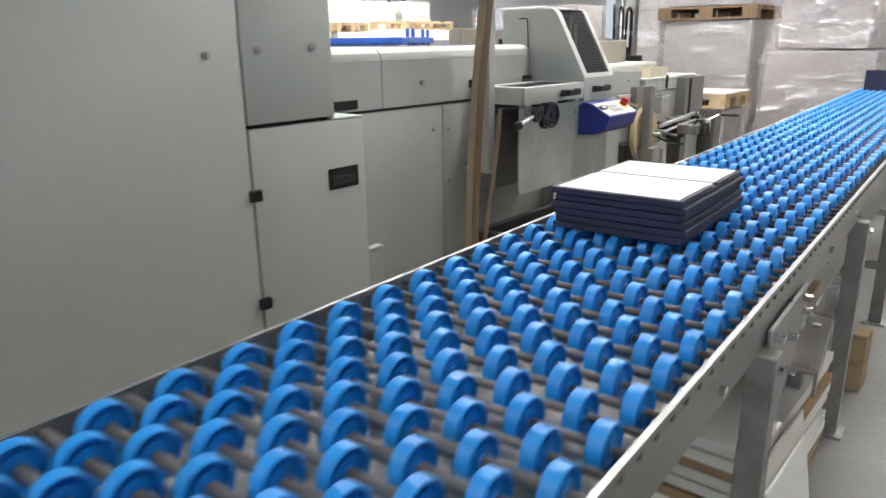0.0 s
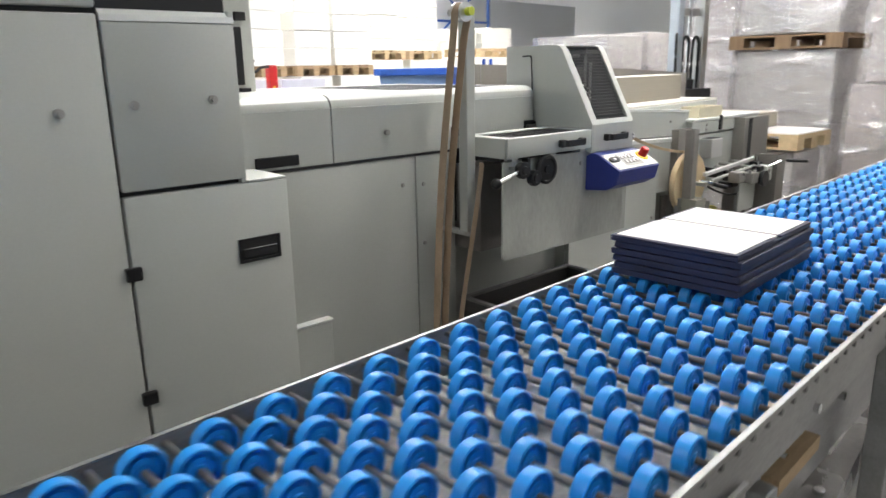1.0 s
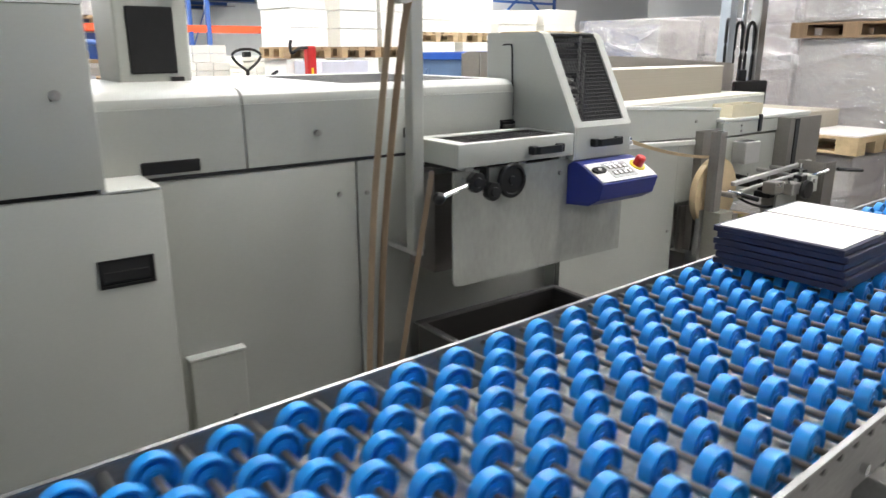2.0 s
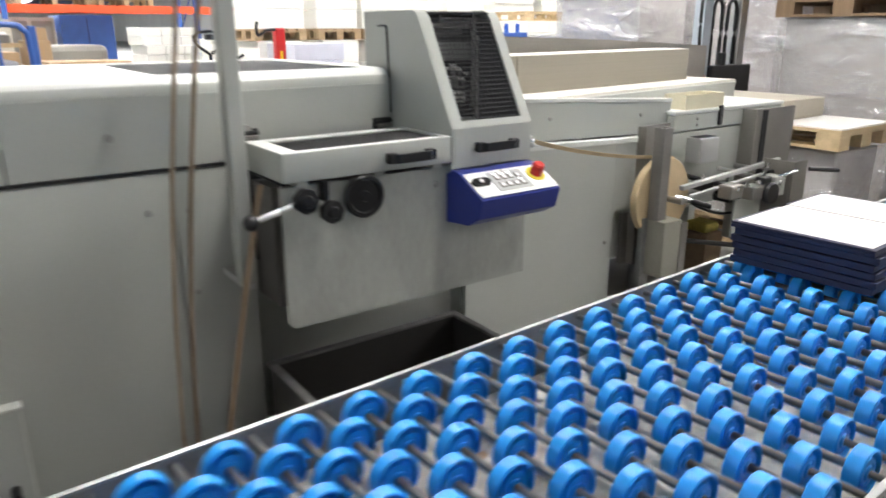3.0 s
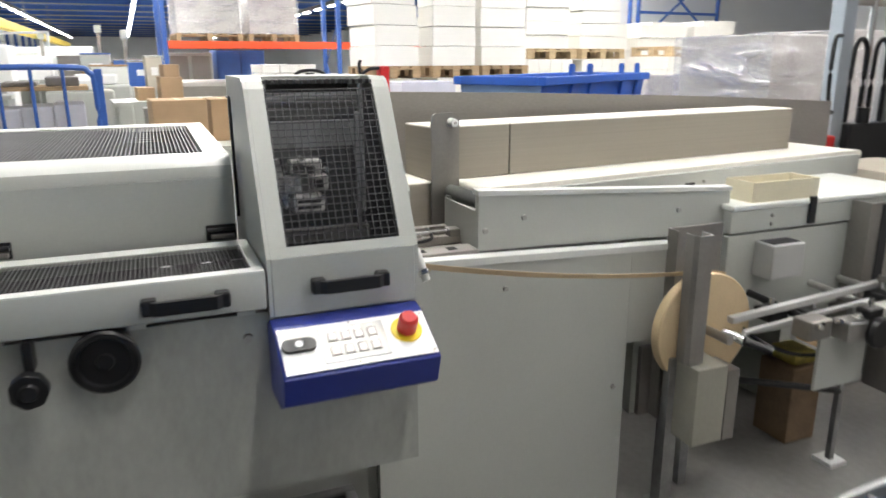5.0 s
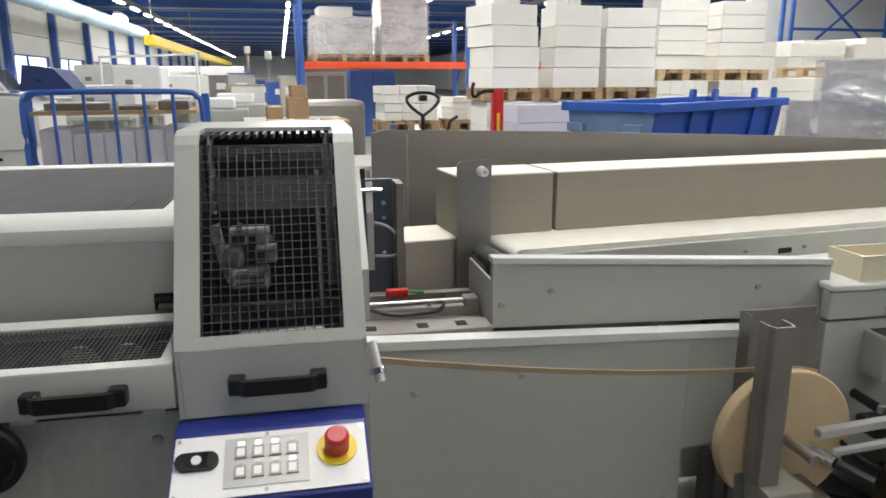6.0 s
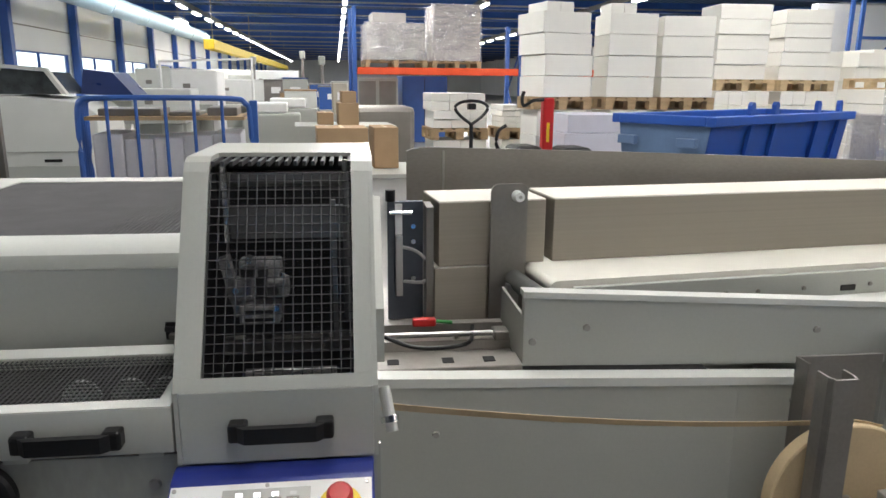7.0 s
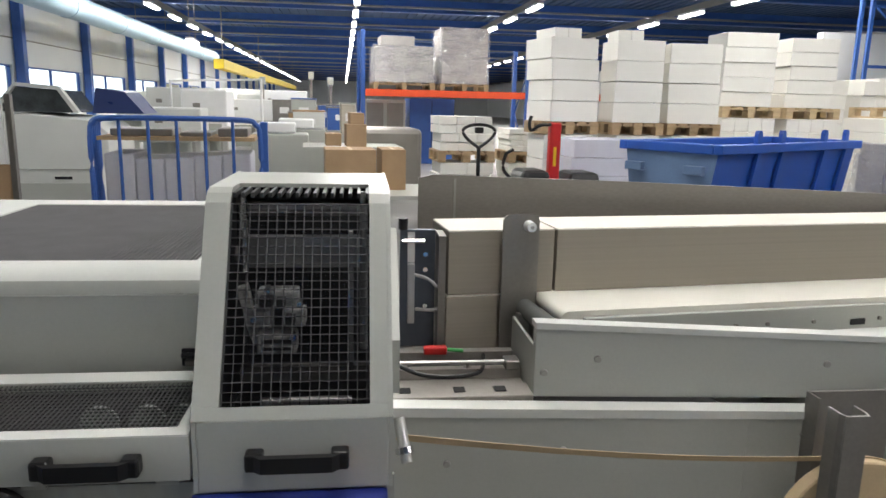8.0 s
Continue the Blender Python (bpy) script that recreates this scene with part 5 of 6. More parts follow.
def wrapped(label, x0, x1, y0, y1, z0, z1, layers=4, inner=None, group="wrapped loads"):
    """A load of boxes under crumpled clear film."""
    ob = thing("wrapped_load", label, "wrapped load", ((x0 + x1) / 2, (y0 + y1) / 2, z0), group)
    layers = max(1, layers // 3)
    h = (z1 - z0) / layers
    for k in range(layers):
        a = rng.uniform(-0.004, 0.004)
        part("carton", B((x0 + 0.03 + a, x1 - 0.03 + a, y0 + 0.03 - a, y1 - 0.03 - a, z0 + h * k + 0.001, z0 + h * (k + 1) - 0.001), bevel=0.012), inner or WRAPPED, ob)
    bm = bmesh.new()
    box(bm, x0, x1, y0, y1, z0 + 0.004, z1 + 0.004)
    bmesh.ops.subdivide_edges(bm, edges=bm.edges[:], cuts=22, use_grid_fill=True)
    for v in bm.verts:
        q = Vector((v.co.x * 2.2, v.co.y * 2.2, v.co.z * 5.5 + v.co.x * 2.0 - v.co.y))
        n = Vector((noise.noise(q), noise.noise(q + Vector((9, 0, 0))), noise.noise(q * 1.5 + Vector((0, 9, 0)))))
        v.co += n * 0.02
    part("film", bm, FILM, ob, "crumpled clear stretch film", smooth=True)
    return ob


WRAPPED = mat("grey_card_behind_film", (0.44, 0.42, 0.41), 0.5, 0, 0.16, 2.5, 40, 0.05)
ROSE = mat("rosy_grey_load", (0.45, 0.405, 0.40), 0.5, 0, 0.16, 2.5, 40, 0.05)

# beyond the feeder's end
pallet("pale wooden pallet under a wrapped load", (-2.97, 5.74, 0), 0.93, 0.53)
wrapped("low film-wrapped grey load with a pallet on top", -2.96, -2.045, 5.75, 6.26, 0.145, 0.575, 3)
pallet("pale wooden pallet lying on a wrapped load", (-2.98, 5.73, 0.592), 0.94, 0.54, 0, "pallets", 0.69, PALEWOOD)
t = thing("white_board", "thin white board lying on a wooden pallet", "board", (-2.5, 6.0, 0.692))
part("sheet", B((-2.97, -2.045, 5.74, 6.26, 0.692, 0.700)), PAPER, t)
CREAMCARD = mat("dull_cream_card", (0.50, 0.46, 0.38), 0.8, 0, 0.1, 4, 80, 0.05, 0.2)
t = thing("cream_carton", "long cream carton standing on the white board", "carton", (-2.7, 6.0, 0.70))
part("carton", B((-2.95, -2.39, 5.81, 6.22, 0.701, 0.805), bevel=0.004), CREAMCARD, t)
wrapped("tall narrow wrapped load beside the lifting mast", -3.55, -3.12, 7.0, 7.6, 0.0, 1.75, 4, ROSE)
pallet("dark wooden pallet carrying a tall wrapped load", (-3.02, 6.7, 0), 0.84, 1.0)
wrapped("tall film-wrapped grey load on a pallet", -3.0, -2.2, 6.7, 7.65, 0.146, 1.225, 5)
pallet("wooden pallet between two wrapped loads", (-3.02, 6.68, 1.236), 0.84, 1.0, 0, "pallets", 0.72, BATTEN)
wrapped("upper film-wrapped load standing on another load", -3.0, -2.2, 6.7, 7.65, 1.343, 2.3, 5)
pallet("wooden pallet under a wrapped load by the conveyor end", (-2.06, 6.45, 0), 0.84, 1.0)
wrapped("rosy grey load wrapped in shiny clear film", -2.05, -1.22, 6.45, 7.4, 0.146, 0.985, 3, ROSE)
wrapped("smaller wrapped load on top of a larger one", -1.98, -1.3, 6.5, 7.3, 0.996, 2.1, 5, ROSE)
pallet("wooden pallet under white cartons", (-1.0, 6.6, 0), 0.84, 1.0)
wrapped("white cartons under loose clear film", -0.98, -0.2, 6.6, 7.5, 0.146, 1.5, 6, CARTON)
wrapped("far row of film-wrapped grey loads", -1.1, -0.1, 8.2, 9.2, 0.0, 1.7, 6, ROSE)
for y0, y1, z1 in ((7.2, 7.95, 1.42), (8.0, 8.75, 1.46), (8.8, 9.5, 1.38)):
    wrapped("shiny film-wrapped stack of pale goods", -5.0, -4.1, y0, y1, 0.0, z1, 7)
wrapped("grey film-wrapped load beside the blue skip", -6.6, -5.6, 8.35, 9.3, 0.0, 1.1, 4)
wrapped("rosy wrapped load in the far corner", -3.9, -3.1, 9.4, 10.4, 0.0, 2.1, 6, ROSE)
wrapped("rosy wrapped load in the far corner", -2.8, -1.9, 9.6, 10.6, 0.0, 2.3, 6, ROSE)
t = thing("navy_cover_stack", "small upright stack of navy covers at the conveyor's end", "book covers", (-1.16, 6.1, 0.727))
part("cover_block", B((-1.24, -1.10, 6.08, 6.17, 0.7275, 0.862), bevel=0.003), NAVY, t)

# lifting mast
lift = thing("lift_mast", "pale steel lifting mast with black carriage and chains", "lift", (-3.2, 6.3, 0))
part("mast_post", B((-3.24, -3.16, 6.14, 6.22, 0.06, 2.6), bevel=0.006), mat("pale_blue_steel", (0.42, 0.47, 0.52), 0.4, 0.3, 0.08), lift)
part("mast_post", B((-3.24, -3.16, 6.52, 6.60, 0.06, 2.6), bevel=0.006), STEEL, lift)
part("base", B((-3.5, -2.95, 6.05, 6.68, 0.0, 0.06), bevel=0.006), BLACK, lift)
part("carriage", B((-3.22, -3.12, 6.22, 6.64, 0.76, 0.945), bevel=0.012), BLACK, lift, "black carriage block")
for y in (6.27, 6.42):
    part("chain_loop", tube(bend([(-3.19, y, 0.945), (-3.19, y, 1.25), (-3.19, y + 0.012, 1.32), (-3.19, y + 0.045, 1.345), (-3.19, y + 0.078, 1.32), (-3.19, y + 0.09, 1.25), (-3.19, y + 0.09, 0.945)]), 0.012), BLACK, lift, "black hose bent in a hairpin")
part("cylinder", R((-3.21, 6.39, 0.945), (-3.21, 6.39, 2.5), 0.016, 12), CHROME, lift)
part("plunger", R((-3.15, 6.34, 0.945), (-3.15, 6.34, 1.02), 0.03, 16), BLACK, lift)
part("head_bar", B((-3.24, -3.20, 6.22, 6.52, 1.50, 1.56), bevel=0.01), STEEL, lift)
part("hose", tube(bend([(-3.17, 6.15, 1.36), (-3.12, 6.05, 1.34), (-3.10, 6.02, 1.18), (-3.12, 6.06, 1.02), (-3.17, 6.15, 1.0)]), 0.010), BLACK, lift, "curved black hose")
part("red_guard", B((-3.14, -3.07, 5.92, 6.08, 0.78, 0.90), bevel=0.01), RED, lift)

# white stacks on pallets in the background
for y0, y1, deep, top, extra, turn in ((6.20, 6.84, 0.62, 2.16, (6.26, 6.62), 9), (7.10, 7.69, 0.55, 2.165, (7.14, 7.46), -6), (7.82, 8.46, 0.50, 2.15, None, -10)):
    pallet("wooden pallet on the floor under white sheets", (-9.0 - deep, y0, 0), deep, y1 - y0)
    sheet_stack("neat stack of white printed sheets on a pallet", -9.0 - deep, -9.0, y0 + 0.01, y1 - 0.01, 0.146, 1.04, 3)
    pallet("wooden pallet between stacks of white sheets", (-9.02 - deep, y0 - 0.05, 1.045), deep + 0.04, y1 - y0 + 0.08)
    sheet_stack("lower half of a stack of white printed sheets", -9.0 - deep, -9.0, y0, y1, 1.191, 1.675, 2, turn=turn)
    sheet_stack("upper half of a stack of white printed sheets", -9.0 - deep, -9.0, y0 - 0.02, y1 - 0.02, 1.677, top, 2, turn=turn + 1.5)
    if extra:
        sheet_stack("small bundle of white sheets on a stack", -8.95 - deep, -9.1, extra[0], extra[1], top, top + 0.12, 1, split=1, turn=turn)
for y0, y1, top in ((8.84, 9.64, 2.37), (9.80, 10.56, 2.33)):
    sheet_stack("low stack of small white cartons", -10.1, -9.5, y0, y1, 0.0, 1.27, 7, "low carton stacks", None, 3)
    pallet("pale wooden pallet on small white cartons", (-10.1, y0 - 0.03, 1.273), 0.62, y1 - y0 + 0.06, wood=PALEWOOD)
    sheet_stack("tall stack of white printed sheets", -10.08, -9.5, y0 + 0.02, y1 - 0.08, 1.418, top, 5, turn=-7)
sheet_stack("stack of yellowed sheets with a pallet on top", -9.8, -8.9, 10.95, 12.6, 0.0, 1.3, 7, split=2)
pallet("pale wooden pallet on top of a stack", (-9.8, 11.0, 1.305), 0.9, 1.5, wood=PALEWOOD)
for y in (11.2, 12.6, 14.0):
    sheet_stack("white stack standing behind the others", -12.4, -11.4, y, y + 1.1, 0.0, 1.9, 8)
for y0, y1, top in ((5.13, 5.85, 1.22), (6.08, 6.60, 1.07)):
    sheet_stack("low layer of white bundles", -10.6, -10.0, y0, y1, 0.0, 0.62, 4, split=1)
    pallet("wooden pallet between layers of white bundles", (-10.65, y0 - 0.02, 0.624), 0.7, y1 - y0 + 0.04)
    sheet_stack("bundles of white magazines on a pallet", -10.6, -10.0, y0, y1, 0.77, top, 4, split=2)
sheet_stack("white sheets with a faint lilac tint on the floor", -9.0, -8.3, 6.3, 7.0, 0.0, 1.02, 5, material=mat("lilac_white_sheets", (0.62, 0.62, 0.70), 0.7, 0, 0.06))

for y0, y1, top in ((12.75, 13.75, 1.22), (13.9, 14.9, 1.20)):
    sheet_stack("low pile of pale printed sheets with a pallet on top", -10.6, -9.8, y0, y1, 0.0, top, 6, split=2)
    pallet("pale wooden pallet on top of a low pile", (-10.6, y0, top + 0.005), 0.8, y1 - y0, wood=PALEWOOD)
for y0, z1 in ((12.9, 1.95), (14.2, 2.0)):
    sheet_stack("white stack of sheets behind low piles", -12.2, -11.4, y0, y0 + 0.9, 0.0, z1, 8)

# blue skip
skip = thing("blue_skip", "blue steel tipping skip with fork loops on its rim", "skip", (0, 0, 0))
SKIPBLUE = mat("bright_blue_skip_paint", (0.018, 0.092, 0.43), 0.42, 0, 0.15, 4)
SKIPGREY = mat("blue_grey_skip_side", (0.13, 0.21, 0.36), 0.5, 0, 0.2, 4)
L, W, H = 2.18, 0.72, 1.09
for name, quad in (("front_wall", [(0, 0), (0, L)]), ("back_wall", [(-W, 0), (-W, L)])):
    sgn = 1 if name == "front_wall" else -1
    x = quad[0][0]
    part(name, prism([(x, H), (x - 0.008 * sgn, H), (x - 0.128 * sgn, 0.30), (x - 0.12 * sgn, 0.30)], "y", 0.02, L - 0.02), SKIPBLUE, skip)
for y, name in ((0.0, "end_wall"), (L - 0.008, "end_wall")):
    part(name, prism([(0, H), (-W, H), (-W + 0.12, 0.30), (-0.12, 0.30)], "y", y, y + 0.008), SKIPGREY if y == 0 else SKIPBLUE, skip)
part("floor", B((-W + 0.12, -0.12, 0.02, L - 0.02, 0.30, 0.31)), SKIPBLUE, skip)
for b in ((-0.02, 0.045, -0.03, L + 0.03), (-W - 0.045, -W + 0.02, -0.03, L + 0.03), (-W + 0.021, -0.021, -0.03, 0.035), (-W + 0.021, -0.021, L - 0.035, L + 0.03)):
    part("rim", B((*b, H - 0.02, H + 0.045), bevel=0.008), SKIPBLUE, skip)
for y in (0.5, 0.85, 1.55, 1.95):
    part("fork_loop", prism([(y - 0.03, H + 0.045), (y - 0.03, H + 0.11), (y - 0.015, H + 0.135), (y + 0.015, H + 0.135), (y + 0.03, H + 0.11), (y + 0.03, H + 0.045)], "x", -0.01, 0.02), SKIPBLUE, skip)
    part("rib", prism([(0.004, H - 0.02), (0.03, H - 0.02), (-0.085, 0.30), (-0.116, 0.30)], "y", y - 0.02, y + 0.02), SKIPBLUE, skip)
for x in (-0.2, -W + 0.05):
    part("corner_grip", B((x, x + 0.14, -0.08, -0.031, H - 0.16, H - 0.10), bevel=0.006), SKIPGREY, skip)
for x in (-0.55, -0.27):
    part("runner", B((x, x + 0.12, 0.2, L - 0.2, 0.0, 0.30)), SKIPGREY, skip)
skip.matrix_basis = pose(-5.12, 6.03, 0, 0, 0, 28)

# pallet truck
truck = thing("pallet_truck", "red and black pallet truck with a loop handle", "pallet truck", (-8.0, 5.9, 0))
part("red_column", B((-8.05, -7.95, 5.90, 6.02, 0.35, 1.20), bevel=0.02), RED, truck)
part("yellow_sticker", B((-7.949, -7.945, 5.94, 5.97, 0.75, 0.95)), YELLOW, truck)
part("motor_hood", B((-8.2, -7.75, 5.55, 5.86, 0.15, 0.72), bevel=0.06), BLACK, truck)
part("motor_hood", B((-8.2, -7.75, 6.07, 6.4, 0.15, 0.70), bevel=0.06), BLACK, truck)
part("fork", B((-9.0, -8.2, 5.7, 5.84, 0.08, 0.14)), RED, truck)
part("fork", B((-9.0, -8.2, 6.1, 6.24, 0.08, 0.14)), RED, truck)
part("wheel", R((-8.0, 5.80, 0.08), (-8.0, 5.9, 0.08), 0.08, 18), RUBBER, truck)
part("pump_lever", tube(bend([(-7.96, 5.90, 1.18), (-7.94, 5.78, 1.17), (-7.93, 5.68, 1.12), (-7.93, 5.66, 1.20), (-7.94, 5.68, 1.26)]), 0.018), BLACK, truck)
hand = thing("truck_handle", "black loop handle of a hand pallet truck", "handle", (-8.0, 5.15, 0))
part("loop", tube(bend([(-8, 5.15, 0.93), (-8, 5.03, 1.02), (-8, 4.98, 1.10), (-8, 5.04, 1.15), (-8, 5.15, 1.165), (-8, 5.26, 1.15), (-8, 5.32, 1.10), (-8, 5.27, 1.02), (-8, 5.15, 0.93)]), 0.016), BLACK, hand)
part("shaft", R((-8, 5.15, 0.15), (-8, 5.15, 0.94), 0.02, 12), BLACK, hand)
part("knuckle", B((-8.04, -7.96, 5.11, 5.19, 1.08, 1.14), bevel=0.01), BLACK, hand)
part("base", B((-8.15, -7.85, 5.0, 5.3, 0.0, 0.15), bevel=0.02), BLACK, hand)
part("side_hoop", tube(bend([(-8, 5.5, 0.62), (-8, 5.42, 0.72), (-8, 5.44, 0.86), (-8, 5.52, 0.92)]), 0.018), BLACK, truck)

# roll cage
cage = thing("roll_cage", "blue tubular steel roll cage with a wooden shelf and white sheets", "roll cage", (-6.2, 2.55, 0))
part("hoop", tube(bend([(-6, 2.0, 0.12), (-6, 2.0, 0.6), (-6, 2.0, 1.10), (-6, 2.03, 1.19), (-6, 2.11, 1.22), (-6, 2.55, 1.225), (-6, 2.98, 1.22), (-6, 3.06, 1.19), (-6, 3.09, 1.10), (-6, 3.09, 0.6), (-6, 3.09, 0.12)]), 0.0185), BLUEPAINT, cage)
part("hoop", tube(bend([(-6.75, 1.86, 0.12), (-6.75, 1.86, 1.10), (-6.72, 1.89, 1.19), (-6.6, 1.93, 1.21), (-6.15, 2.0, 1.21), (-6.03, 2.0, 1.17), (-6.0, 2.0, 1.05)]), 0.0185), BLUEPAINT, cage)
for k in range(5):
    y = 2.18 + 0.182 * k
    part("bar", R((-6, y, 0.14), (-6, y, 1.222), 0.0115, 10), BLUEPAINT, cage)
for k in range(3):
    x = -6.2 - 0.18 * k
    part("bar", R((x, 1.97 - 0.035 * k, 0.14), (x, 1.97 - 0.035 * k, 1.21), 0.0115, 10), BLUEPAINT, cage)
part("base_rail", B((-6.75, -6.0, 1.86, 3.11, 0.10, 0.15)), BLUEPAINT, cage)
part("corner_post", B((-6.05, -5.99, 3.09, 3.14, 0.1, 1.21), bevel=0.006), BLUEPAINT, cage)
part("floor_rail", B((-6.05, -5.95, 1.2, 1.86, 0.58, 0.64)), BLUEPAINT, cage)
part("wood_shelf", B((-6.6, -6.03, 2.03, 3.05, 1.075, 1.10)), WOOD, cage, "wooden shelf")
for x, y in ((-6.7, 1.95), (-6.05, 1.95), (-6.7, 3.0), (-6.05, 3.0)):
    part("castor", R((x, y - 0.02, 0.05), (x, y + 0.02, 0.05), 0.05, 16), RUBBER, cage)
t = thing("sheet_pile", "pile of pale sheets leaning inside the roll cage", "paper", (-6.3, 2.5, 0.15))
LILAC = mat("lilac_grey_sheets", (0.50, 0.50, 0.54), 0.7, 0, 0.1, 3, 40, 0.1)
for k in range(5):
    y0 = 2.06 + 0.192 * k
    part("sheet_bundle", B((-6.55, -6.06 - 0.01 * (k % 2), y0, y0 + 0.189, 0.151, 0.985 - 0.012 * (k * 3 % 4)), bevel=0.012), LILAC, t)
for z0, z1, y0, y1 in ((1.102, 1.15, 2.1, 2.5), (1.102, 1.13, 2.55, 2.75), (1.102, 1.16, 2.8, 3.0)):
    t = thing("part_on_shelf", "dark metal part lying on the wooden shelf", "metal part", (-6.3, (y0 + y1) / 2, z0))
    part("bar", B((-6.5, -6.1, y0, y1, z0, z1), bevel=0.008), DULL, t)

# notice board at the left of the cage
nb = thing("board_trolley", "trolley with a white sheet above a brown wooden panel", "trolley", (-5.2, 1.4, 0))
part("wood_panel", B((-5.22, -5.2, 1.1, 1.80, 0.15, 0.98)), CARD, nb)
part("white_sheet", B((-5.222, -5.2, 1.1, 1.78, 0.981, 1.33)), WHITE, nb)
part("edge", B((-5.23, -5.19, 1.8005, 1.83, 0.0, 1.36)), DULL, nb)
part("edge", B((-5.23, -5.19, 1.07, 1.0995, 0.0, 1.36)), DULL, nb)

# white and grey machines further back
mach = thing("rounded_machine", "pale grey machine with rounded body and dark glazed hood", "machine", (-9.5, 0.6, 0))
part("body", prism([(-0.2, 0.1), (1.02, 0.1), (1.02, 0.62), (1.10, 0.70), (1.10, 1.0), (0.95, 1.12), (0.30, 1.18), (-0.2, 1.16)], "x", -10.2, -9.0, bevel=0.03), PALE, mach, smooth=True)
part("skirt", B((-8.999, -8.985, -0.2, 0.98, 0.1, 0.46), bevel=0.004), GREY, mach)
part("seam", B((-8.999, -8.98, -0.2, 1.0, 0.60, 0.612)), GREY, mach)
part("hood_glass", prism([(0.0, 1.19), (0.75, 1.19), (0.60, 1.42), (0.20, 1.45)], "x", -10.0, -9.15), mat("smoked_hood_glass", (0.07, 0.08, 0.085), 0.12, 0, 0.4, 9, 60, 0.0, 0.8), mach, "dark glazed hood")
part("hood_rib", prism([(0.75, 1.19), (0.80, 1.19), (0.62, 1.46), (0.20, 1.49), (0.20, 1.455), (0.60, 1.425)], "x", -9.2, -9.1), PALE, mach)
part("hood_rib", prism([(-0.06, 1.19), (0.0, 1.19), (0.20, 1.455), (0.20, 1.49)], "x", -9.2, -9.1), PALE, mach)
part("blue_hood", prism([(0.80, 1.18), (1.35, 1.18), (1.15, 1.42), (0.85, 1.46)], "x", -10.4, -9.6), mat("dark_blue_hood", (0.03, 0.05, 0.16), 0.3), mach)
part("dark_vent", B((-8.984, -8.98, 0.55, 0.72, 0.50, 0.53)), BLACK, mach)
part("base", B((-10.2, -9.02, -0.18, 1.0, 0.0, 0.1)), BLACK, mach)
mach.location.y += 0.28
for x, y0, y1, z1, mt, lab in ((-13, 0.9, 1.8, 1.22, PALE, "pale machine housing"), (-14, 1.35, 2.12, 1.53, WHITE, "white machine housing"), (-17, 0.2, 1.6, 1.6, PALE, "pale machine housing"), (-20, 1.5, 3.0, 1.4, WHITE, "white machine housing"), (-18, 3.2, 4.3, 1.1, GREY, "grey machine table"), (-24, 2.2, 3.6, 1.7, WHITE, "white machine housing"), (-30, 1.0, 3.5, 1.6, PALE, "pale row of machines"), (-26, -2.5, -0.5, 1.6, GREY, "grey machine housing"), (-16, -3.2, -1.5, 1.3, PALE, "pale machine housing"), (-36, -1, 2.6, 1.9, WHITE, "white machine row")):
    t = thing("machine_housing", lab + " with a work table in the far hall", "machine", (x, (y0 + y1) / 2, 0), "far machines")
    part("body", B((x - 1.4, x, y0, y1, 0.08, z1), bevel=0.03), mt, t)
    part("door", B((x + 0.001, x + 0.01, y0 + 0.1, (y0 + y1) / 2 - 0.02, 0.2, z1 * 0.62), bevel=0.003), GREY, t)
    part("door", B((x + 0.001, x + 0.01, (y0 + y1) / 2 + 0.02, y1 - 0.1, 0.2, z1 * 0.62), bevel=0.003), GREY, t)
    part("label_plate", B((x + 0.001, x + 0.006, y0 + 0.2, y0 + 0.32, z1 * 0.8, z1 * 0.85)), DULL, t)
    part("table", B((x + 0.001, x + 0.8, y0, y1, 0.72, 0.78), bevel=0.01), GREY, t)
    part("table_leg", B((x + 0.72, x + 0.78, y0 + 0.05, y0 + 0.11, 0, 0.72)), GREY, t)
    part("table_leg", B((x + 0.72, x + 0.78, y1 - 0.11, y1 - 0.05, 0, 0.72)), GREY, t)
    part("foot", B((x - 1.3, x - 0.1, y0 + 0.1, y1 - 0.1, 0, 0.08)), BLACK, t)
t = thing("pipe_frame", "white tubular frame standing over the far machines", "frame", (-15, 2, 0))
part("bent_pipe", tube([(-14.6, 1.1, 0), (-14.6, 1.1, 1.68), (-14.6, 2.68, 1.74), (-14.6, 2.68, 0)], 0.03), WHITE, t)

# cartons and boxes
for x, y0, y1, z0, z1, mt in ((-8.0, 3.60, 4.10, 0.45, 0.90, CARD), (-8.4, 4.20, 4.46, 0.45, 0.88, CARD), (-11, 4.0, 4.28, 0.75, 1.06, CARD), (-11, 4.05, 4.25, 1.061, 1.22, CARD), (-11.2, 3.72, 3.94, 0.75, 0.92, CARD)):
    t = thing("cardboard_box", "brown cardboard box with a taped lid in the hall", "box", (x - 0.25, (y0 + y1) / 2, z0), "cartons")
    part("carton", B((x - 0.5, x, y0, y1, z0, z1), bevel=0.006), mt, t)
    part("tape_strip", B((x - 0.5, x + 0.002, (y0 + y1) / 2 - 0.02, (y0 + y1) / 2 + 0.02, z1, z1 + 0.002)), TAPE, t)
t = thing("work_table", "grey work table with boxes on it", "table", (-8.3, 4.1, 0))
part("top", B((-9.0, -7.9, 3.4, 4.8, 0.41, 0.449)), GREY, t)
for x in (-8.95, -8.0):
    for y in (3.45, 4.7):
        part("leg", B((x, x + 0.05, y, y + 0.05, 0, 0.41)), GREY, t)
t = thing("work_table", "grey work table with stacked cartons", "table", (-11.3, 4.0, 0))
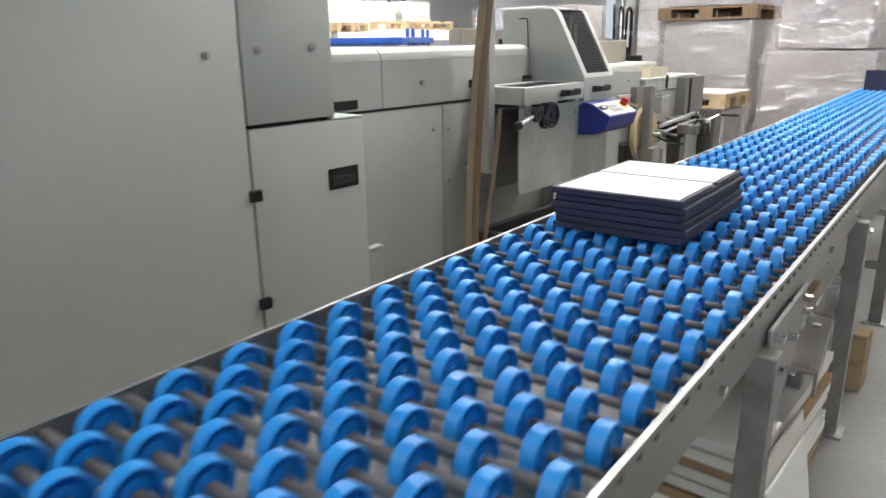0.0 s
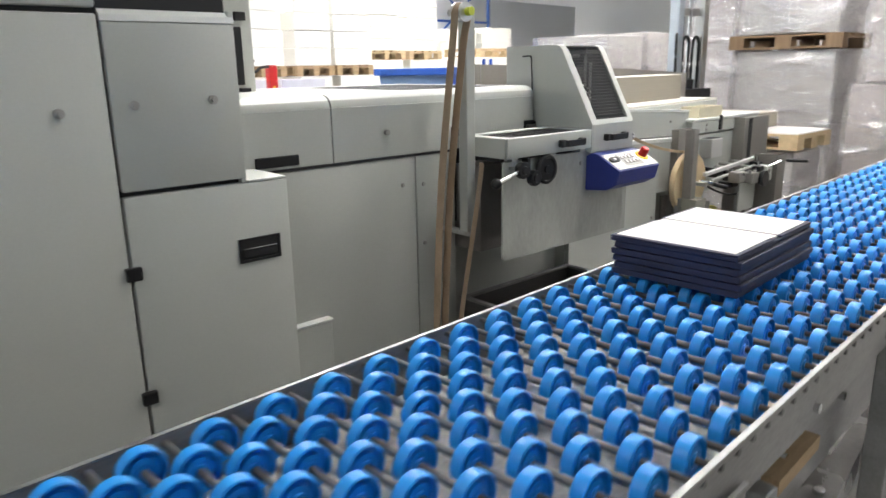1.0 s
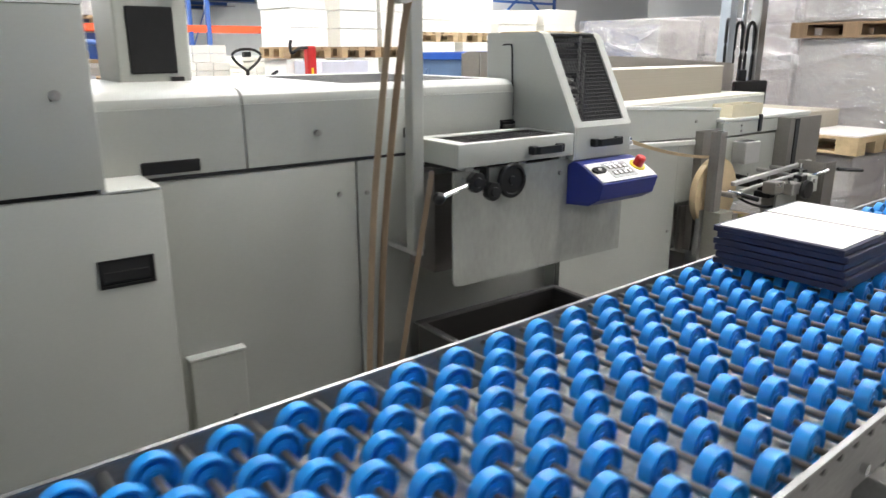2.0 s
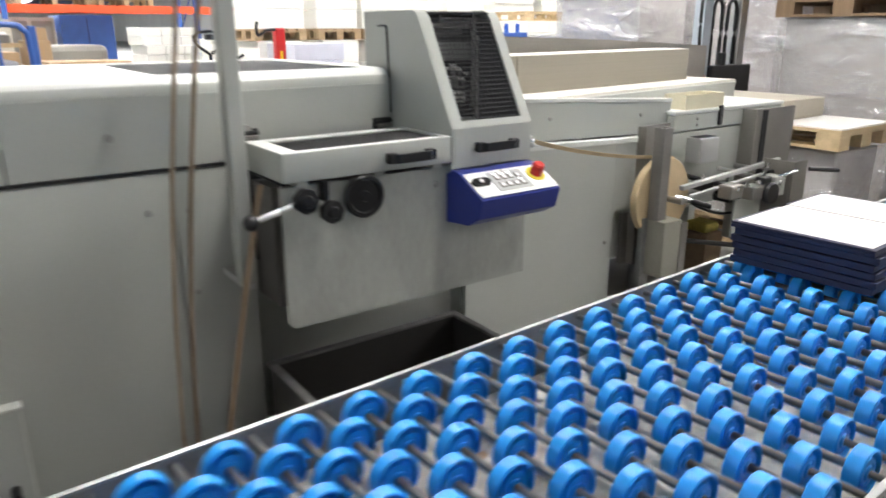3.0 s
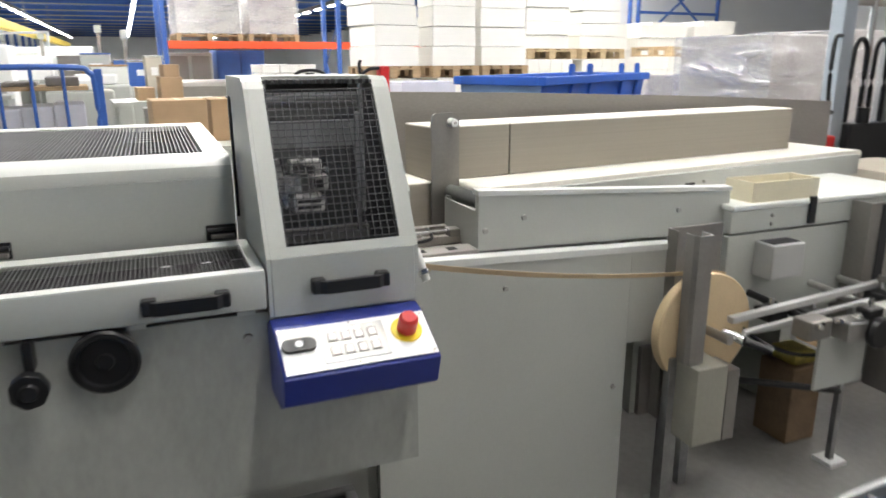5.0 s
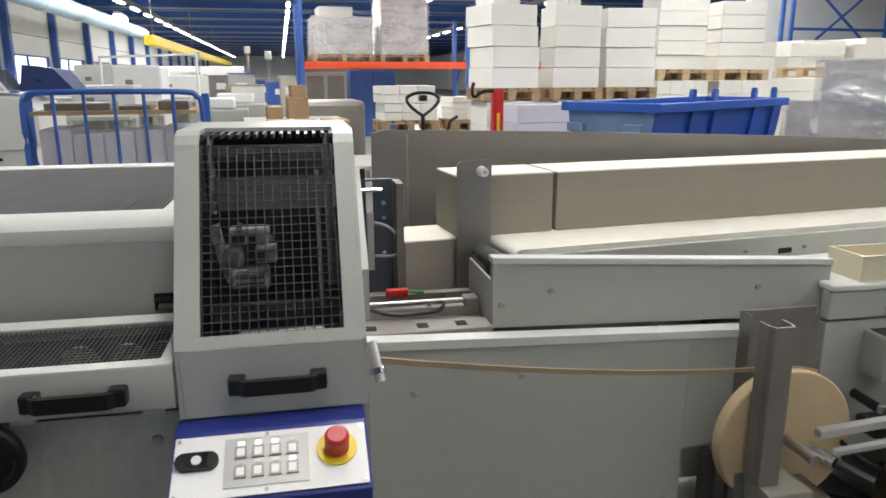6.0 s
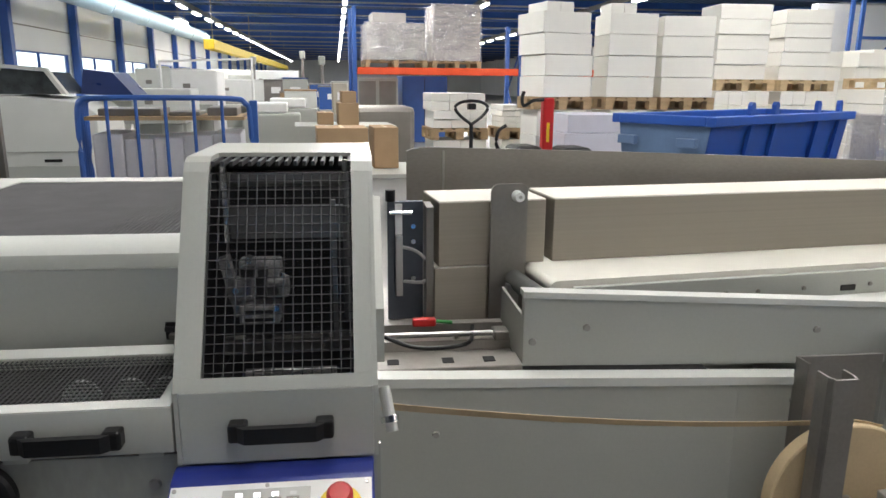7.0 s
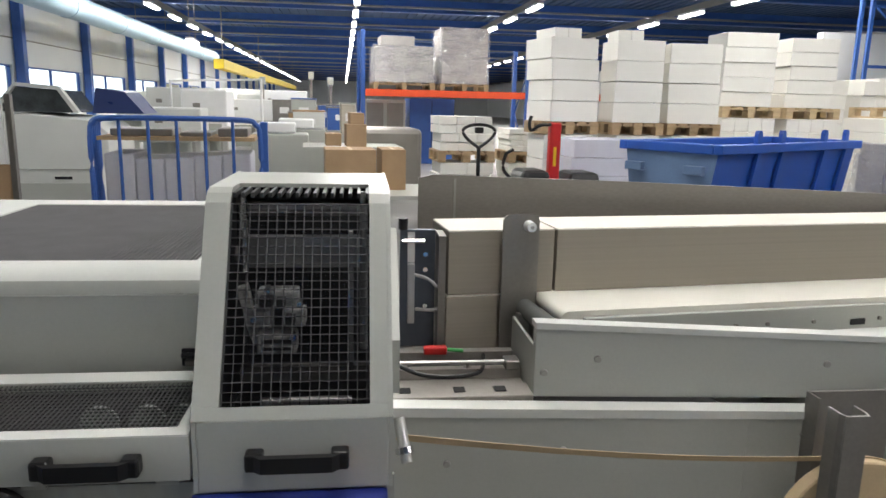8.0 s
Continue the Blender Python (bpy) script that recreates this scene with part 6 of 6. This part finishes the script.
part("top", B((-12.0, -10.9, 3.4, 4.8, 0.71, 0.749)), GREY, t)
for x in (-11.95, -11.0):
    for y in (3.45, 4.7):
        part("leg", B((x, x + 0.05, y, y + 0.05, 0, 0.71)), GREY, t)
for k, (x, y) in enumerate(((-12.5, 3.1), (-13.5, 3.4), (-19, 3.6))):
    t = thing("desk_machine", "low grey machine with white cover in the hall", "machine", (x, y, 0), "far machines")
    part("body", B((x - 0.8, x, y - 0.5, y + 0.4, 0, 0.85 + 0.05 * k), bevel=0.03), GREY, t)
    part("cover", B((x - 0.7, x - 0.05, y - 0.4, y + 0.2, 0.86 + 0.05 * k, 1.02 + 0.05 * k), bevel=0.03), WHITE, t)

# small goods on and round the far tables
goods_rng = random.Random(33)
TINTS = (CARD, GREY, WHITE, DULL, BLUEPAINT, PALE, CREAMCARD, TAUPE)
for k in range(26):
    x, y = goods_rng.uniform(-24, -13), goods_rng.uniform(2.3, 4.5)
    z0, h, w = goods_rng.choice((0.0, 0.0, 0.8)), goods_rng.uniform(0.3, 0.65), goods_rng.uniform(0.25, 0.6)
    t = thing("storage_bin", "small bin or carton among the far machines", "bin", (x, y, 0), "far goods")
    if z0:
        part("stand", B((x - 0.3, x, y - w / 2, y + w / 2, 0, z0 - 0.002)), GREY, t)
    part("body", B((x - 0.4, x, y - w / 2, y + w / 2, z0, z0 + h), bevel=0.01), TINTS[k % 8], t)
    part("rim", B((x - 0.41, x + 0.012, y - w / 2 - 0.012, y + w / 2 + 0.012, z0 + h + 0.001, z0 + h + 0.03), bevel=0.006), TINTS[(k + 3) % 8], t)
    part("label_plate", B((x + 0.001, x + 0.004, y - w * 0.2, y + w * 0.2, z0 + h * 0.45, z0 + h * 0.7)), WHITE, t)
for k, (x, y, h) in enumerate(((-18.5, 4.1, 1.75), (-22.0, 3.7, 2.0), (-21.0, 2.4, 1.8))):
    t = thing("machine_stand", "slim grey upright stand among the far machines", "stand", (x, y, 0), "far stands")
    part("pole", B((x - 0.04, x + 0.04, y - 0.04, y + 0.04, 0.02, h), bevel=0.01), DULL, t)
    part("foot", B((x - 0.25, x + 0.25, y - 0.25, y + 0.25, 0, 0.02)), DULL, t)
    part("head_box", B((x - 0.1, x + 0.05, y - 0.08, y + 0.08, h + 0.001, h + 0.2), bevel=0.02), GREY, t)
t = thing("single_tube_light", "single bright tube light hung low on two rods", "light", (-20, 0.79, 2.76))
part("housing", B((-20.65, -19.35, 0.71, 0.87, 2.77, 2.83)), WHITE, t)
part("diffuser", B((-20.63, -19.37, 0.72, 0.86, 2.70, 2.769)), TUBE, t)
for x in (-20.5, -19.5):
    part("hanger", R((x, 0.79, 2.83), (x, 0.79, ROOF - 0.05), 0.01, 6), DULL, t)

# pallet racking
rack = thing("pallet_rack", "blue pallet rack with bright orange beams", "rack", (-16.5, 6.4, 0))
for x in (-16.0, -17.0):
    for y in (4.62, 8.2, 11.8):
        part("upright", B((x - 0.09, x, y, y + 0.09, 0.0, 2.85 if y < 5 else 2.6)), BLUEPAINT, rack)
    for y0, y1 in ((4.72, 8.19), (8.30, 11.79)):
        part("beam", B((x - 0.05, x, y0, y1, 1.52, 1.66)), ORANGE, rack, "bright orange beam")
for y in (4.665, 8.245, 11.845):
    part("brace", tube([(-16.05, y, 0.3), (-16.95, y, 1.2), (-16.05, y, 2.1)], 0.02), BLUEPAINT, rack)
for y0, y1, z1, mt in ((4.88, 6.18, 2.55, WRAPPED), (6.30, 7.36, 2.95, ROSE)):
    pallet("wooden pallet on the rack beams", (-17.0, y0, 1.661), 1.0, y1 - y0)
    wrapped("film-wrapped load on the pallet rack", -16.95, -16.0, y0, y1, 1.806, z1, 4, mt)
t = thing("carton", "plain grey carton on a wrapped load", "box", (-16.5, 5.4, 2.51))
part("box", B((-16.8, -16.1, 5.05, 5.75, 2.51, 2.75), bevel=0.006), WRAPPED, t)
t = thing("blue_cabinet", "tall plain blue steel cabinet in the hall", "cabinet", (-17.5, 6.3, 0))
part("body", B((-18.2, -17.3, 5.85, 6.9, 0, 1.5), bevel=0.01), BLUEPAINT, t)
part("door_gap", B((-17.299, -17.295, 6.36, 6.375, 0.05, 1.45)), GAP, t)
t = thing("switch_cabinet", "grey cabinet with glass doors under the rack", "cabinet", (-17.4, 5.2, 0))
part("body", B((-18.0, -17.3, 4.8, 5.75, 0, 1.45), bevel=0.01), GREY, t)
for y in (4.86, 5.32):
    part("glass_door", B((-17.299, -17.29, y, y + 0.38, 0.5, 1.38)), DULL, t)
t = thing("grey_hood", "low grey machine hood in front of the rack", "machine", (-12.5, 4.8, 0))
part("hood", B((-13.0, -12.0, 4.3, 5.25, 0, 0.98), bevel=0.08), DULL, t)
# braced frame at the far side
fr = thing("braced_frame", "blue steel frame with cross bracing by the wall", "frame", (-14, 16, 0))
for y in (14.6, 14.85, 17.4):
    part("upright", B((-14.06, -14.0, y, y + 0.08, 0, 3.9)), BLUEPAINT, fr)
for z in (1.6, 2.3, 3.5):
    part("rail", B((-14.05, -14.0, 14.94, 17.39, z, z + 0.06)), BLUEPAINT, fr)
part("brace", R((-14.02, 14.95, 1.66), (-14.02, 17.38, 3.5), 0.03, 8), BLUEPAINT, fr)
part("brace", R((-13.98, 14.95, 3.5), (-13.98, 17.38, 1.66), 0.03, 8), BLUEPAINT, fr)
wallb = setting("partition_1", B((-15.2, -15.0, 14.6, 23.5, 0, 3.1)), WALLP, "pale grey partition wall behind the racks", "wall")
for ob in [o for o in scene.objects if o not in KNOWN and o.parent is None]:
    if ob.location.x < -3.95 or ob == wallb:
        ob.matrix_basis = BACK @ ob.matrix_basis

# ---- what moves ----
def motions():
    walk(stack, [(t, pose(x, y, TOP_Z, 0, 0, YAW)) for t, x, y in COVER_ROWS])
    long_rows = [(0.0, 0.0), (5.6, 0.0), (6.0, -0.002), (6.5, -0.054), (7.0, -0.112), (7.5, -0.131), (8.0, -0.132)]
    short_rows = [(0.0, 0.0), (5.6, 0.0), (6.0, -0.008), (6.5, -0.058), (7.0, -0.128), (7.5, -0.133), (8.0, -0.134)]
    for ob, rows in ((long_stack, long_rows), (short_stack, short_rows)):
        walk(ob, [(t, TURNED @ pose(0, v, 0)) for t, v in rows])


motions()
